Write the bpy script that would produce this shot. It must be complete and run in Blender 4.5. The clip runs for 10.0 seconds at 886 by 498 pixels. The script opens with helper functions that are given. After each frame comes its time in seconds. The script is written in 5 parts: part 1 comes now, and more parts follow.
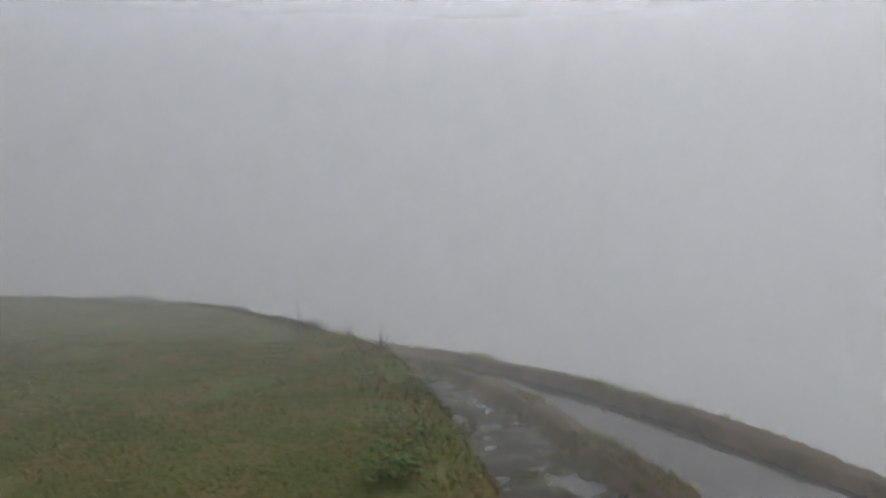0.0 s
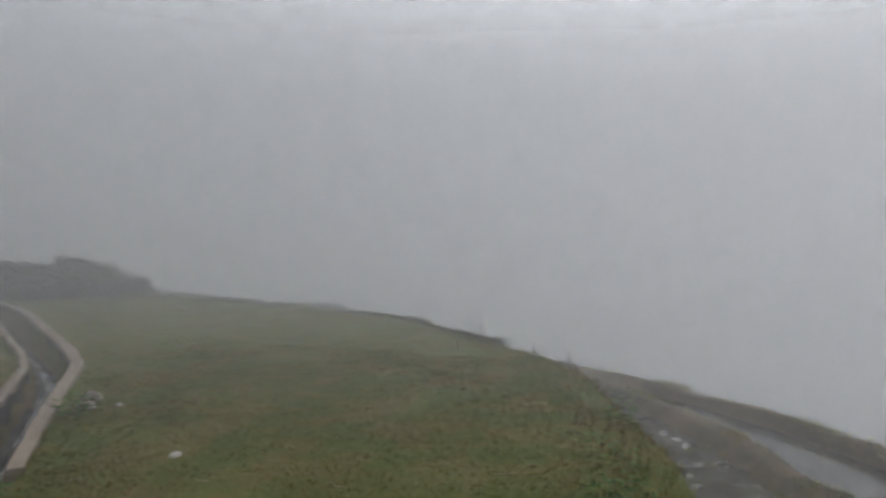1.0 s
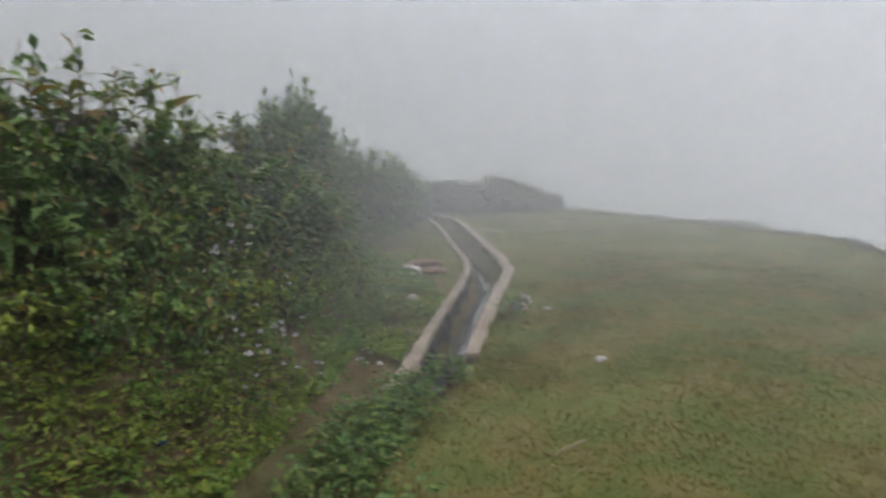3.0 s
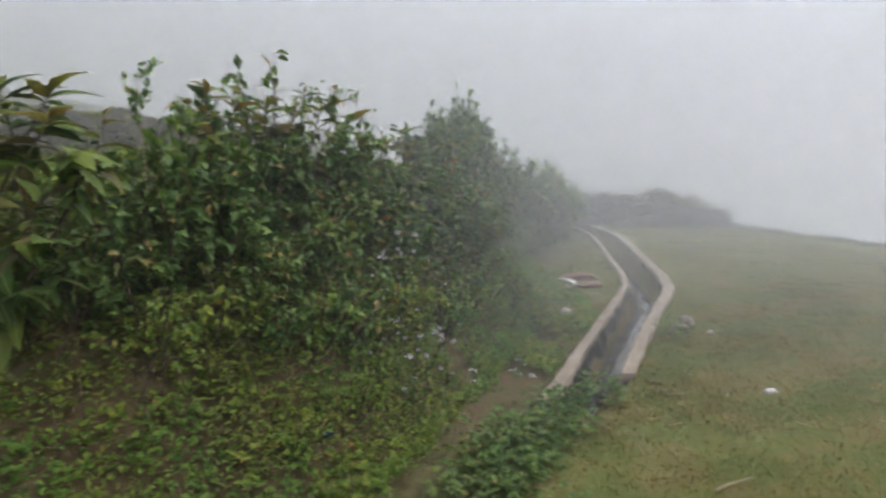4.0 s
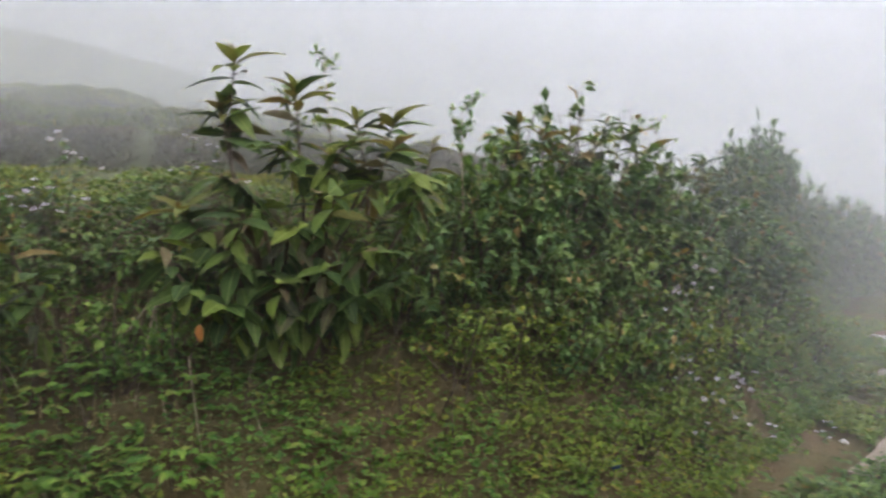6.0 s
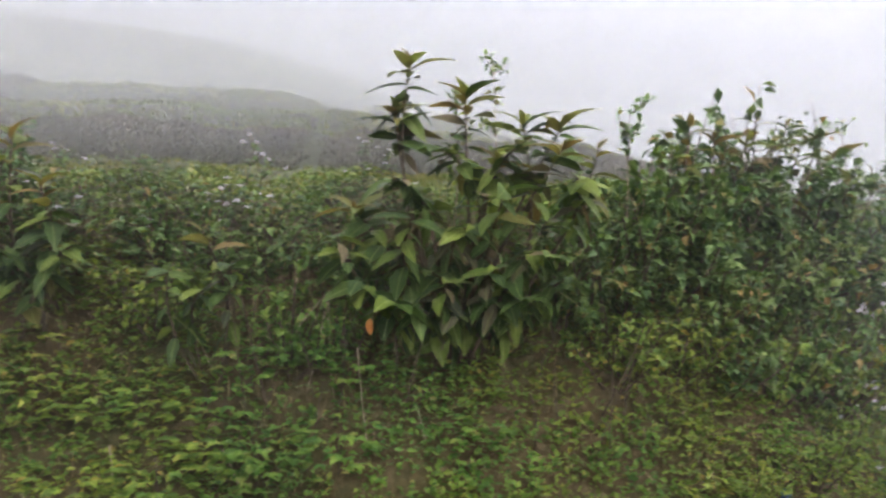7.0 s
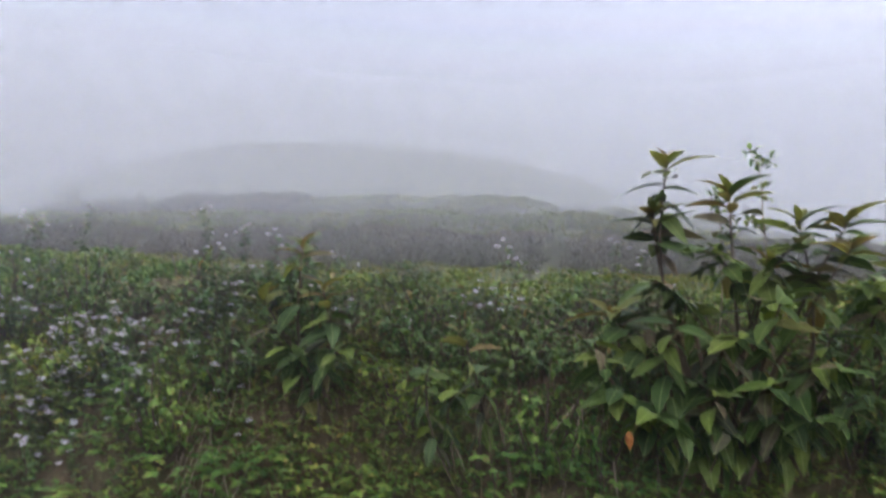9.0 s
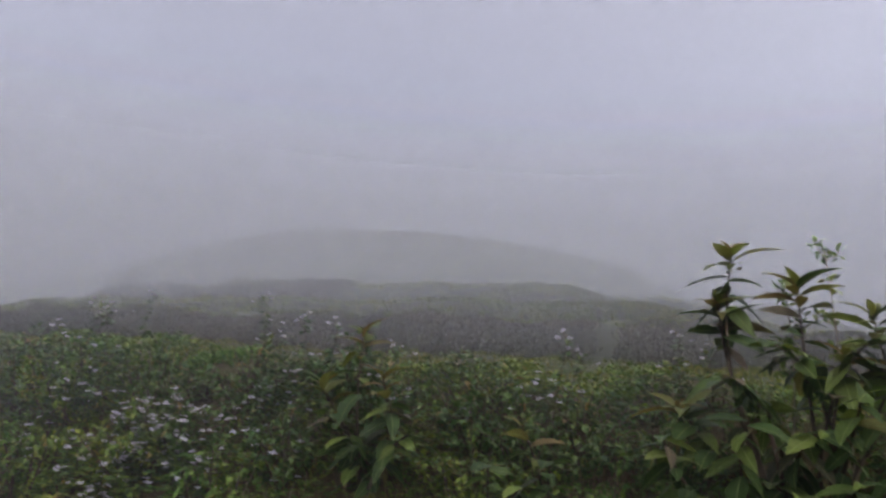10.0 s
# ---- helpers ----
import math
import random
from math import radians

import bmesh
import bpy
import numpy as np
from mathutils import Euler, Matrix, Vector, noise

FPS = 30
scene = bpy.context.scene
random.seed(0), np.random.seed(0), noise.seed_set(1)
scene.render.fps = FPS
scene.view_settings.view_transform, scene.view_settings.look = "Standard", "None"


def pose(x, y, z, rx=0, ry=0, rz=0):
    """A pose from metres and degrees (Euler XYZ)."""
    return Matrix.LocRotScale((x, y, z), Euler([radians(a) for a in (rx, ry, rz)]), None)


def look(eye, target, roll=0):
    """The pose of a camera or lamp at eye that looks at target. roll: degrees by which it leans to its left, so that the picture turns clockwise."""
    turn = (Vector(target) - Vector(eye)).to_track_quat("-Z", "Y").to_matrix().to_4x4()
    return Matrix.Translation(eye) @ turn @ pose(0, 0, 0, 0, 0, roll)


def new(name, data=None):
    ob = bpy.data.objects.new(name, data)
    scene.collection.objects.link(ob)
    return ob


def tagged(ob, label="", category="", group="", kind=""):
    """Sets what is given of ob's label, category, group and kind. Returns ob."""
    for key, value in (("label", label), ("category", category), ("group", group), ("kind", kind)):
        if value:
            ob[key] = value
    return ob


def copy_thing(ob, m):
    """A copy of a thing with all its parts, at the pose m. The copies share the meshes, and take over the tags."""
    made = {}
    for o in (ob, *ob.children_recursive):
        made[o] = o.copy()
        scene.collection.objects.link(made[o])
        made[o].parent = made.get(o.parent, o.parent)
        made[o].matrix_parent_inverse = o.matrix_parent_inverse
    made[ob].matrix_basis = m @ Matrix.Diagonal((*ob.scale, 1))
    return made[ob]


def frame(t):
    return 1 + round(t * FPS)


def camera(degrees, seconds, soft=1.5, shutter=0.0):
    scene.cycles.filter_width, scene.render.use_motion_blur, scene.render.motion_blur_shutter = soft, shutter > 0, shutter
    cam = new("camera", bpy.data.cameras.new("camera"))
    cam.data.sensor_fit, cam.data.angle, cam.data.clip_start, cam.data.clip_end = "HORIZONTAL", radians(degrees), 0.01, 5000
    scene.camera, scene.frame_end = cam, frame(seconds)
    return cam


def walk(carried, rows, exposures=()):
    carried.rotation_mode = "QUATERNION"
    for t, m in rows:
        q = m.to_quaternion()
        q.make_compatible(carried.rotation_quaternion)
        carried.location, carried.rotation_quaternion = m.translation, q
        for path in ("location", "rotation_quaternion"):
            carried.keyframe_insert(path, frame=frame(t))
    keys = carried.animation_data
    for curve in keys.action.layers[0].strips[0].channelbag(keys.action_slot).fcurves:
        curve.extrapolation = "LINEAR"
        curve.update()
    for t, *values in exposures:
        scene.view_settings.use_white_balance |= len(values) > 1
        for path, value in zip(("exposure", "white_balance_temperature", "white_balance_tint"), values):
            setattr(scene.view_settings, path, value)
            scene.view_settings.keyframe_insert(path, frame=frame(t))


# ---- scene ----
cam = camera(65.7, 10.0, soft=2.7, shutter=0.5)
PATH = [
    (0, (-0.912, -1.909, 1.67), (-1.057, 0.085, 1.596), -1.2),
    (0.5, (-1.192, -1.894, 1.707), (-1.522, 0.079, 1.698), -0.5),
    (1, (-1.368, -1.882, 1.725), (-1.963, 0.027, 1.696), 0.2),
    (1.5, (-1.403, -1.947, 1.732), (-2.222, -0.123, 1.692), 0.6),
    (2, (-1.423, -2.017, 1.741), (-2.556, -0.375, 1.601), 0.5),
    (2.5, (-1.461, -2.04, 1.716), (-2.799, -0.585, 1.412), -0.9),
    (3, (-1.52, -1.989, 1.713), (-3.036, -0.71, 1.458), -1.7),
    (3.2, (-1.538, -1.989, 1.734), (-3.123, -0.793, 1.493), -1.3),
    (4.3, (-1.521, -2.063, 1.75), (-3.342, -1.261, 1.541), -0.3),
    (4.5, (-1.541, -2.061, 1.728), (-3.399, -1.348, 1.534), -0.1),
    (5, (-1.55, -2.109, 1.73), (-3.473, -1.586, 1.562), 0.5),
    (6.3, (-1.544, -2.251, 1.709), (-3.538, -2.192, 1.574), 1.8),
    (6.5, (-1.543, -2.261, 1.726), (-3.538, -2.302, 1.583), 2.3),
    (7, (-1.529, -2.333, 1.726), (-3.511, -2.549, 1.581), 2.6),
    (7.5, (-1.51, -2.423, 1.723), (-3.478, -2.741, 1.562), 1.8),
    (8, (-1.504, -2.448, 1.704), (-3.424, -2.998, 1.597), 2.7),
    (8.5, (-1.53, -2.436, 1.716), (-3.367, -3.222, 1.636), 3.2),
    (9, (-1.538, -2.449, 1.737), (-3.34, -3.31, 1.852), 2.6),
    (9.5, (-1.488, -2.521, 1.794), (-3.259, -3.416, 2.044), 2.4),
    (10, (-1.462, -2.522, 1.745), (-3.177, -3.485, 2.104), 3.5),
]
EXPOSURES = [(0, -0.56, 6500, 11), (1.5, -0.64, 6500, 11), (2.4, -0.5, 6500, 11), (3.0, 0.08, 6500, 11), (4.5, 0.36, 6450, 12), (6.5, 0.76, 6450, 16), (8.0, 1.02, 6380, 20), (8.5, 0.88, 6200, 20), (9.0, 0.48, 5950, 20), (9.5, 0.15, 6050, 24), (10, -0.22, 6120, 23)]
walk(cam, [(t, look(eye, target, roll)) for t, eye, target, roll in PATH], EXPOSURES)

# ---------------------------------------------------------------- world and sun
SUN_ELEV, SUN_AZIM = 55.0, 50.0
world = bpy.data.worlds.new("foggy_sky")
scene.world = world
world.use_nodes = True
wn, wl = world.node_tree.nodes, world.node_tree.links
wn.clear()
w_out = wn.new("ShaderNodeOutputWorld")
w_sky = wn.new("ShaderNodeTexSky")
w_sky.sky_type, w_sky.sun_disc = "NISHITA", False
w_sky.sun_elevation, w_sky.sun_rotation = radians(SUN_ELEV), radians(SUN_AZIM)
w_bg_sky = wn.new("ShaderNodeBackground")
w_bg_sky.inputs["Strength"].default_value = 0.05
wl.new(w_sky.outputs[0], w_bg_sky.inputs["Color"])
# the cloud layer: brighter overhead than at the horizon
w_co = wn.new("ShaderNodeTexCoord")
w_sep = wn.new("ShaderNodeSeparateXYZ")
w_ramp = wn.new("ShaderNodeValToRGB")
w_ramp.color_ramp.elements[0].position, w_ramp.color_ramp.elements[0].color = 0.0, (0.26, 0.265, 0.275, 1)
w_ramp.color_ramp.elements[1].position, w_ramp.color_ramp.elements[1].color = 0.8, (1.0, 1.005, 1.02, 1)
w_mid = w_ramp.color_ramp.elements.new(0.32)
w_mid.color = (0.84, 0.845, 0.86, 1)
w_bg_cloud = wn.new("ShaderNodeBackground")
w_bg_cloud.inputs["Strength"].default_value = 1.2
wl.new(w_co.outputs["Generated"], w_sep.inputs[0])
wl.new(w_sep.outputs["Z"], w_ramp.inputs[0])
wl.new(w_ramp.outputs[0], w_bg_cloud.inputs["Color"])
# and a little brighter on the side of the hidden sun
w_dot = wn.new("ShaderNodeVectorMath")
w_dot.operation = "DOT_PRODUCT"
w_dot.inputs[1].default_value = (math.sin(radians(SUN_AZIM)), math.cos(radians(SUN_AZIM)), 0)
wl.new(w_co.outputs["Generated"], w_dot.inputs[0])
w_side = wn.new("ShaderNodeMath")
w_side.operation = "MULTIPLY_ADD"
w_side.inputs[1].default_value, w_side.inputs[2].default_value = 1.0, 1.42
wl.new(w_dot.outputs["Value"], w_side.inputs[0])
wl.new(w_side.outputs[0], w_bg_cloud.inputs["Strength"])
w_add = wn.new("ShaderNodeAddShader")
wl.new(w_bg_sky.outputs[0], w_add.inputs[0])
wl.new(w_bg_cloud.outputs[0], w_add.inputs[1])
wl.new(w_add.outputs[0], w_out.inputs["Surface"])

sun = new("sun", bpy.data.lights.new("sun", "SUN"))
sun.data.energy, sun.data.angle, sun.data.color = 0.95, radians(60), (1.0, 0.97, 0.92)
sx, sy = math.sin(radians(SUN_AZIM)), math.cos(radians(SUN_AZIM))
ce, se = math.cos(radians(SUN_ELEV)), math.sin(radians(SUN_ELEV))
sun.matrix_world = look((sx * ce * 50, sy * ce * 50, se * 50), (0, 0, 0))
scene.cycles.transparent_max_bounces = 48

# ---------------------------------------------------------------- materials
def material(name):
    m = bpy.data.materials.new(name)
    m.use_nodes = True
    n, l = m.node_tree.nodes, m.node_tree.links
    return m, n, l, n["Principled BSDF"]


def ramp_node(n, stops):
    r = n.new("ShaderNodeValToRGB")
    e = r.color_ramp.elements
    e[0].position, e[0].color = stops[0][0], (*stops[0][1], 1)
    e[1].position, e[1].color = stops[-1][0], (*stops[-1][1], 1)
    for p, c in stops[1:-1]:
        e.new(p).color = (*c, 1)
    return r


def noise_node(n, l, scale, detail=4, rough=0.6, coord=None):
    t = n.new("ShaderNodeTexNoise")
    t.inputs["Scale"].default_value, t.inputs["Detail"].default_value = scale, detail
    t.inputs["Roughness"].default_value = rough
    if coord is not None:
        l.new(coord, t.inputs["Vector"])
    return t


def mix_node(n, l, a, b, fac, mode="MIX"):
    m = n.new("ShaderNodeMix")
    m.data_type, m.blend_type = "RGBA", mode
    for sock, val in ((m.inputs[6], a), (m.inputs[7], b), (m.inputs[0], fac)):
        if isinstance(val, (int, float)):
            sock.default_value = val
        elif isinstance(val, tuple):
            sock.default_value = (*val, 1)
        else:
            l.new(val, sock)
    return m.outputs[2]


def surface(name, small, big, scale_small, scale_big, rough=0.9, bump=0.3, bump_dist=0.02, spec=0.3, rough_lo=None):
    """Two scales of colour: fine grain over broad stains, with relief."""
    m, n, l, p = material(name)
    pos = n.new("ShaderNodeNewGeometry").outputs["Position"]
    na = noise_node(n, l, scale_small, 6, 0.7, pos)
    nb = noise_node(n, l, scale_big, 5, 0.6, pos)
    ra, rb = ramp_node(n, small), ramp_node(n, big)
    l.new(na.outputs[0], ra.inputs[0])
    l.new(nb.outputs[0], rb.inputs[0])
    l.new(mix_node(n, l, ra.outputs[0], rb.outputs[0], 0.5), p.inputs["Base Color"])
    p.inputs["Roughness"].default_value = rough
    p.inputs["Specular IOR Level"].default_value = spec
    if rough_lo is not None:
        mr = n.new("ShaderNodeMapRange")
        mr.inputs[1].default_value, mr.inputs[2].default_value = 0.4, 0.6
        mr.inputs[3].default_value, mr.inputs[4].default_value = rough_lo, rough
        l.new(nb.outputs[0], mr.inputs[0])
        l.new(mr.outputs[0], p.inputs["Roughness"])
    b = n.new("ShaderNodeBump")
    b.inputs["Strength"].default_value, b.inputs["Distance"].default_value = bump, bump_dist
    l.new(na.outputs[0], b.inputs["Height"])
    l.new(b.outputs[0], p.inputs["Normal"])
    return m


def leaf_material(name, stops, source="ISLAND", patch=None, patch_scale=0.9, rough=0.5, through_light=0.3, spec=0.35):
    """A leaf: its own tint piece by piece, veined by fine noise, letting some light through."""
    m, n, l, p = material(name)
    if source == "ISLAND":
        rnd = n.new("ShaderNodeNewGeometry").outputs["Random Per Island"]
    else:
        rnd = n.new("ShaderNodeObjectInfo").outputs["Random"]
    r = ramp_node(n, stops)
    l.new(rnd, r.inputs[0])
    col = r.outputs[0]
    pos = n.new("ShaderNodeNewGeometry").outputs["Position"]
    if patch:
        nb = noise_node(n, l, patch_scale, 3, 0.55, pos)
        rb = ramp_node(n, [(0.41, (1, 1, 1)), (0.59, patch)])
        l.new(nb.outputs[0], rb.inputs[0])
        col = mix_node(n, l, col, rb.outputs[0], 1.0, "MULTIPLY")
    nf = noise_node(n, l, 45, 3, 0.6, pos)
    rf = ramp_node(n, [(0.3, (0.72, 0.72, 0.70)), (0.7, (1.12, 1.12, 1.1))])
    l.new(nf.outputs[0], rf.inputs[0])
    col = mix_node(n, l, col, rf.outputs[0], 1.0, "MULTIPLY")
    if source == "OBJECT":
        # pale midrib and faint side veins, in the leaf's own measure
        xyz = n.new("ShaderNodeSeparateXYZ")
        l.new(n.new("ShaderNodeTexCoord").outputs["Object"], xyz.inputs[0])
        ay = n.new("ShaderNodeMath")
        ay.operation = "ABSOLUTE"
        l.new(xyz.outputs["Y"], ay.inputs[0])
        rib = n.new("ShaderNodeMapRange")
        for i_, v_ in enumerate((0.006, 0.02, 0.38, 0.0)):
            rib.inputs[i_ + 1].default_value = v_
        l.new(ay.outputs[0], rib.inputs[0])
        slant = n.new("ShaderNodeMath")
        slant.operation = "MULTIPLY_ADD"
        l.new(ay.outputs[0], slant.inputs[0])
        slant.inputs[1].default_value = -0.9
        l.new(xyz.outputs["X"], slant.inputs[2])
        wave = n.new("ShaderNodeMath")
        wave.operation = "PINGPONG"
        wave.inputs[1].default_value = 0.045
        l.new(slant.outputs[0], wave.inputs[0])
        vein = n.new("ShaderNodeMapRange")
        for i_, v_ in enumerate((0.0, 0.012, 0.10, 0.0)):
            vein.inputs[i_ + 1].default_value = v_
        l.new(wave.outputs[0], vein.inputs[0])
        both = n.new("ShaderNodeMath")
        both.operation = "MAXIMUM"
        l.new(rib.outputs[0], both.inputs[0])
        l.new(vein.outputs[0], both.inputs[1])
        col = mix_node(n, l, col, (0.26, 0.30, 0.10), both.outputs[0])
        vb = n.new("ShaderNodeBump")
        vb.inputs["Strength"].default_value, vb.inputs["Distance"].default_value = 0.5, 0.01
        vb.invert = True
        l.new(both.outputs[0], vb.inputs["Height"])
        l.new(vb.outputs[0], p.inputs["Normal"])
    l.new(col, p.inputs["Base Color"])
    p.inputs["Roughness"].default_value = rough
    p.inputs["Specular IOR Level"].default_value = spec
    tr = n.new("ShaderNodeBsdfTranslucent")
    l.new(mix_node(n, l, col, (1.0, 1.0, 0.55), 1.0, "MULTIPLY"), tr.inputs[0])
    ms = n.new("ShaderNodeMixShader")
    ms.inputs[0].default_value = through_light
    l.new(p.outputs[0], ms.inputs[1])
    l.new(tr.outputs[0], ms.inputs[2])
    l.new(ms.outputs[0], n["Material Output"].inputs["Surface"])
    return m


MAT_TURF = surface("short_turf", [(0.25, (0.055, 0.066, 0.016)), (0.5, (0.080, 0.090, 0.022)), (0.75, (0.115, 0.100, 0.042))],
                   [(0.42, (0.064, 0.086, 0.018)), (0.50, (0.088, 0.094, 0.023)), (0.57, (0.128, 0.100, 0.043))], 28, 1.6, 0.95, 0.35, 0.02)
MAT_SOIL = surface("bank_soil", [(0.3, (0.050, 0.034, 0.020)), (0.7, (0.16, 0.098, 0.058))],
                   [(0.40, (0.056, 0.078, 0.016)), (0.66, (0.125, 0.090, 0.042))], 30, 1.6, 0.95, 0.8, 0.04)
MAT_TERRACE = surface("terrace_grass", [(0.3, (0.030, 0.042, 0.016)), (0.7, (0.085, 0.095, 0.036))],
                      [(0.35, (0.045, 0.06, 0.02)), (0.65, (0.10, 0.09, 0.045))], 9, 0.6, 0.95, 0.7, 0.06)
MAT_ROUGH = surface("rough_growth", [(0.3, (0.038, 0.044, 0.022)), (0.7, (0.064, 0.068, 0.036))], [(0.35, (0.040, 0.050, 0.024)), (0.65, (0.066, 0.064, 0.036))], 14, 1.2, 0.95, 0.4, 0.03)
MAT_MUD = surface("wet_mud", [(0.3, (0.030, 0.026, 0.021)), (0.7, (0.085, 0.075, 0.058))],
                  [(0.35, (0.045, 0.055, 0.022)), (0.65, (0.075, 0.062, 0.048))], 22, 2.2, 0.85, 0.8, 0.04, 0.35, 0.5)
MAT_BUND = surface("clay_bund", [(0.3, (0.050, 0.040, 0.026)), (0.7, (0.15, 0.115, 0.078))],
                   [(0.35, (0.055, 0.055, 0.028)), (0.65, (0.145, 0.105, 0.068))], 20, 1.6, 0.9, 0.8, 0.03)
MAT_CONCRETE = surface("weathered_concrete", [(0.25, (0.12, 0.098, 0.072)), (0.75, (0.29, 0.245, 0.195))],
                       [(0.3, (0.15, 0.105, 0.070)), (0.7, (0.30, 0.265, 0.22))], 40, 2.5, 0.9, 0.5, 0.01)
# damp stains, with the channel's inner shade put into the colour as well
MAT_WETSHADEWALL = surface("wet_stained_shaded_concrete", [(0.3, (0.010, 0.010, 0.009)), (0.7, (0.040, 0.036, 0.030))],
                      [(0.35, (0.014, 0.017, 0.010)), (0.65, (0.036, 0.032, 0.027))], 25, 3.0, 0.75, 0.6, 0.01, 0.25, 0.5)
MAT_STONE = surface("pale_stone", [(0.3, (0.22, 0.18, 0.15)), (0.7, (0.45, 0.40, 0.35))],
                    [(0.3, (0.20, 0.17, 0.14)), (0.7, (0.42, 0.38, 0.33))], 35, 6, 0.85, 0.5, 0.01)
MAT_BARK = surface("brown_stem", [(0.3, (0.045, 0.030, 0.020)), (0.7, (0.12, 0.085, 0.055))],
                   [(0.3, (0.05, 0.045, 0.025)), (0.7, (0.11, 0.075, 0.05))], 60, 8, 0.9, 0.4, 0.005)
MAT_STRAW = surface("dry_stalk", [(0.3, (0.16, 0.12, 0.075)), (0.7, (0.36, 0.30, 0.21))],
                    [(0.3, (0.15, 0.11, 0.07)), (0.7, (0.33, 0.27, 0.19))], 50, 6, 0.9, 0.4, 0.004)

MAT_BLADE = leaf_material("grass_blade", [(0.0, (0.068, 0.088, 0.018)), (0.5, (0.104, 0.120, 0.024)), (0.8, (0.135, 0.134, 0.036)), (1.0, (0.20, 0.16, 0.075))],
                          patch=(1.35, 0.97, 0.88), patch_scale=1.6, rough=0.7, through_light=0.3, spec=0.2)
MAT_FRESH = leaf_material("fresh_grass_blade", [(0.0, (0.070, 0.105, 0.022)), (0.6, (0.125, 0.165, 0.034)), (1.0, (0.22, 0.205, 0.07))],
                          patch=(1.2, 1.0, 0.85), patch_scale=0.8, rough=0.7, through_light=0.35, spec=0.2)
MAT_DRY = leaf_material("dry_grass_blade", [(0.0, (0.09, 0.065, 0.035)), (0.6, (0.17, 0.125, 0.07)), (1.0, (0.28, 0.22, 0.13))], rough=0.8, through_light=0.25, spec=0.15)
MAT_WEED = leaf_material("weed_leaf", [(0.0, (0.046, 0.110, 0.018)), (0.5, (0.092, 0.182, 0.026)), (0.9, (0.140, 0.225, 0.032)), (1.0, (0.20, 0.18, 0.055))],
                         patch=(1.42, 1.02, 0.8), patch_scale=1.3, rough=0.6)
MAT_BUSH = leaf_material("bush_leaf", [(0.0, (0.034, 0.076, 0.022)), (0.5, (0.068, 0.138, 0.035)), (0.9, (0.110, 0.185, 0.046)), (1.0, (0.22, 0.16, 0.06))],
                         patch=(1.3, 1.05, 0.95), patch_scale=1.5, rough=0.55)
MAT_BIGLEAF = leaf_material("broad_leaf", [(0.0, (0.024, 0.050, 0.012)), (0.5, (0.044, 0.082, 0.015)), (0.8, (0.072, 0.112, 0.018)), (1.0, (0.135, 0.175, 0.027))],
                            source="OBJECT", rough=0.55, through_light=0.25, spec=0.22)
MAT_YOUNGLEAF = leaf_material("young_leaf", [(0.0, (0.105, 0.135, 0.028)), (0.6, (0.150, 0.135, 0.036)), (1.0, (0.165, 0.105, 0.04))], source="OBJECT", rough=0.55, through_light=0.45, spec=0.22)
MAT_DULLLEAF = leaf_material("faded_leaf", [(0.0, (0.055, 0.065, 0.035)), (0.6, (0.10, 0.085, 0.045)), (1.0, (0.13, 0.09, 0.05))], source="OBJECT", rough=0.6)
MAT_ORANGELEAF = leaf_material("withered_orange_leaf", [(0.0, (0.42, 0.13, 0.025)), (1.0, (0.38, 0.15, 0.03))], source="OBJECT", rough=0.6)
MAT_HEDGE = leaf_material("dark_hedge_leaf", [(0.0, (0.046, 0.052, 0.029)), (0.6, (0.058, 0.064, 0.036)), (1.0, (0.074, 0.072, 0.044))],
                          patch=(1.3, 1.0, 0.9), patch_scale=0.5, rough=0.7)
MAT_PETAL = leaf_material("pale_lilac_petal", [(0.0, (0.56, 0.52, 0.70)), (0.6, (0.66, 0.62, 0.78)), (1.0, (0.76, 0.71, 0.80))], rough=0.8, through_light=0.4)

m, n, l, p = material("still_water")
p.inputs["Base Color"].default_value = (0.055, 0.052, 0.045, 1)
p.inputs["Roughness"].default_value = 0.06
p.inputs["Specular IOR Level"].default_value = 0.6
wv = noise_node(n, l, 9, 3, 0.5, n.new("ShaderNodeNewGeometry").outputs["Position"])
wb = n.new("ShaderNodeBump")
wb.inputs["Strength"].default_value, wb.inputs["Distance"].default_value = 0.08, 0.01
l.new(wv.outputs[0], wb.inputs["Height"])
l.new(wb.outputs[0], p.inputs["Normal"])
MAT_WATER = m

# mist veil sheets: mostly clear, the rest scatters skylight both ways, thinner higher up
m, n, l, p = material("mist")
n.remove(p)
m_dif, m_tra, m_clear = n.new("ShaderNodeBsdfDiffuse"), n.new("ShaderNodeBsdfTranslucent"), n.new("ShaderNodeBsdfTransparent")
for b in (m_dif, m_tra):
    b.inputs[0].default_value = (0.85, 0.86, 0.875, 1)
m_half, m_mix = n.new("ShaderNodeMixShader"), n.new("ShaderNodeMixShader")
m_half.inputs[0].default_value = 0.78
l.new(m_dif.outputs[0], m_half.inputs[1])
l.new(m_tra.outputs[0], m_half.inputs[2])
m_dens = n.new("ShaderNodeAttribute")
m_dens.attribute_name = "haze"
l.new(m_dens.outputs["Fac"], m_mix.inputs[0])
l.new(m_clear.outputs[0], m_mix.inputs[1])
l.new(m_half.outputs[0], m_mix.inputs[2])
l.new(m_mix.outputs[0], n["Material Output"].inputs["Surface"])
MAT_MIST = m

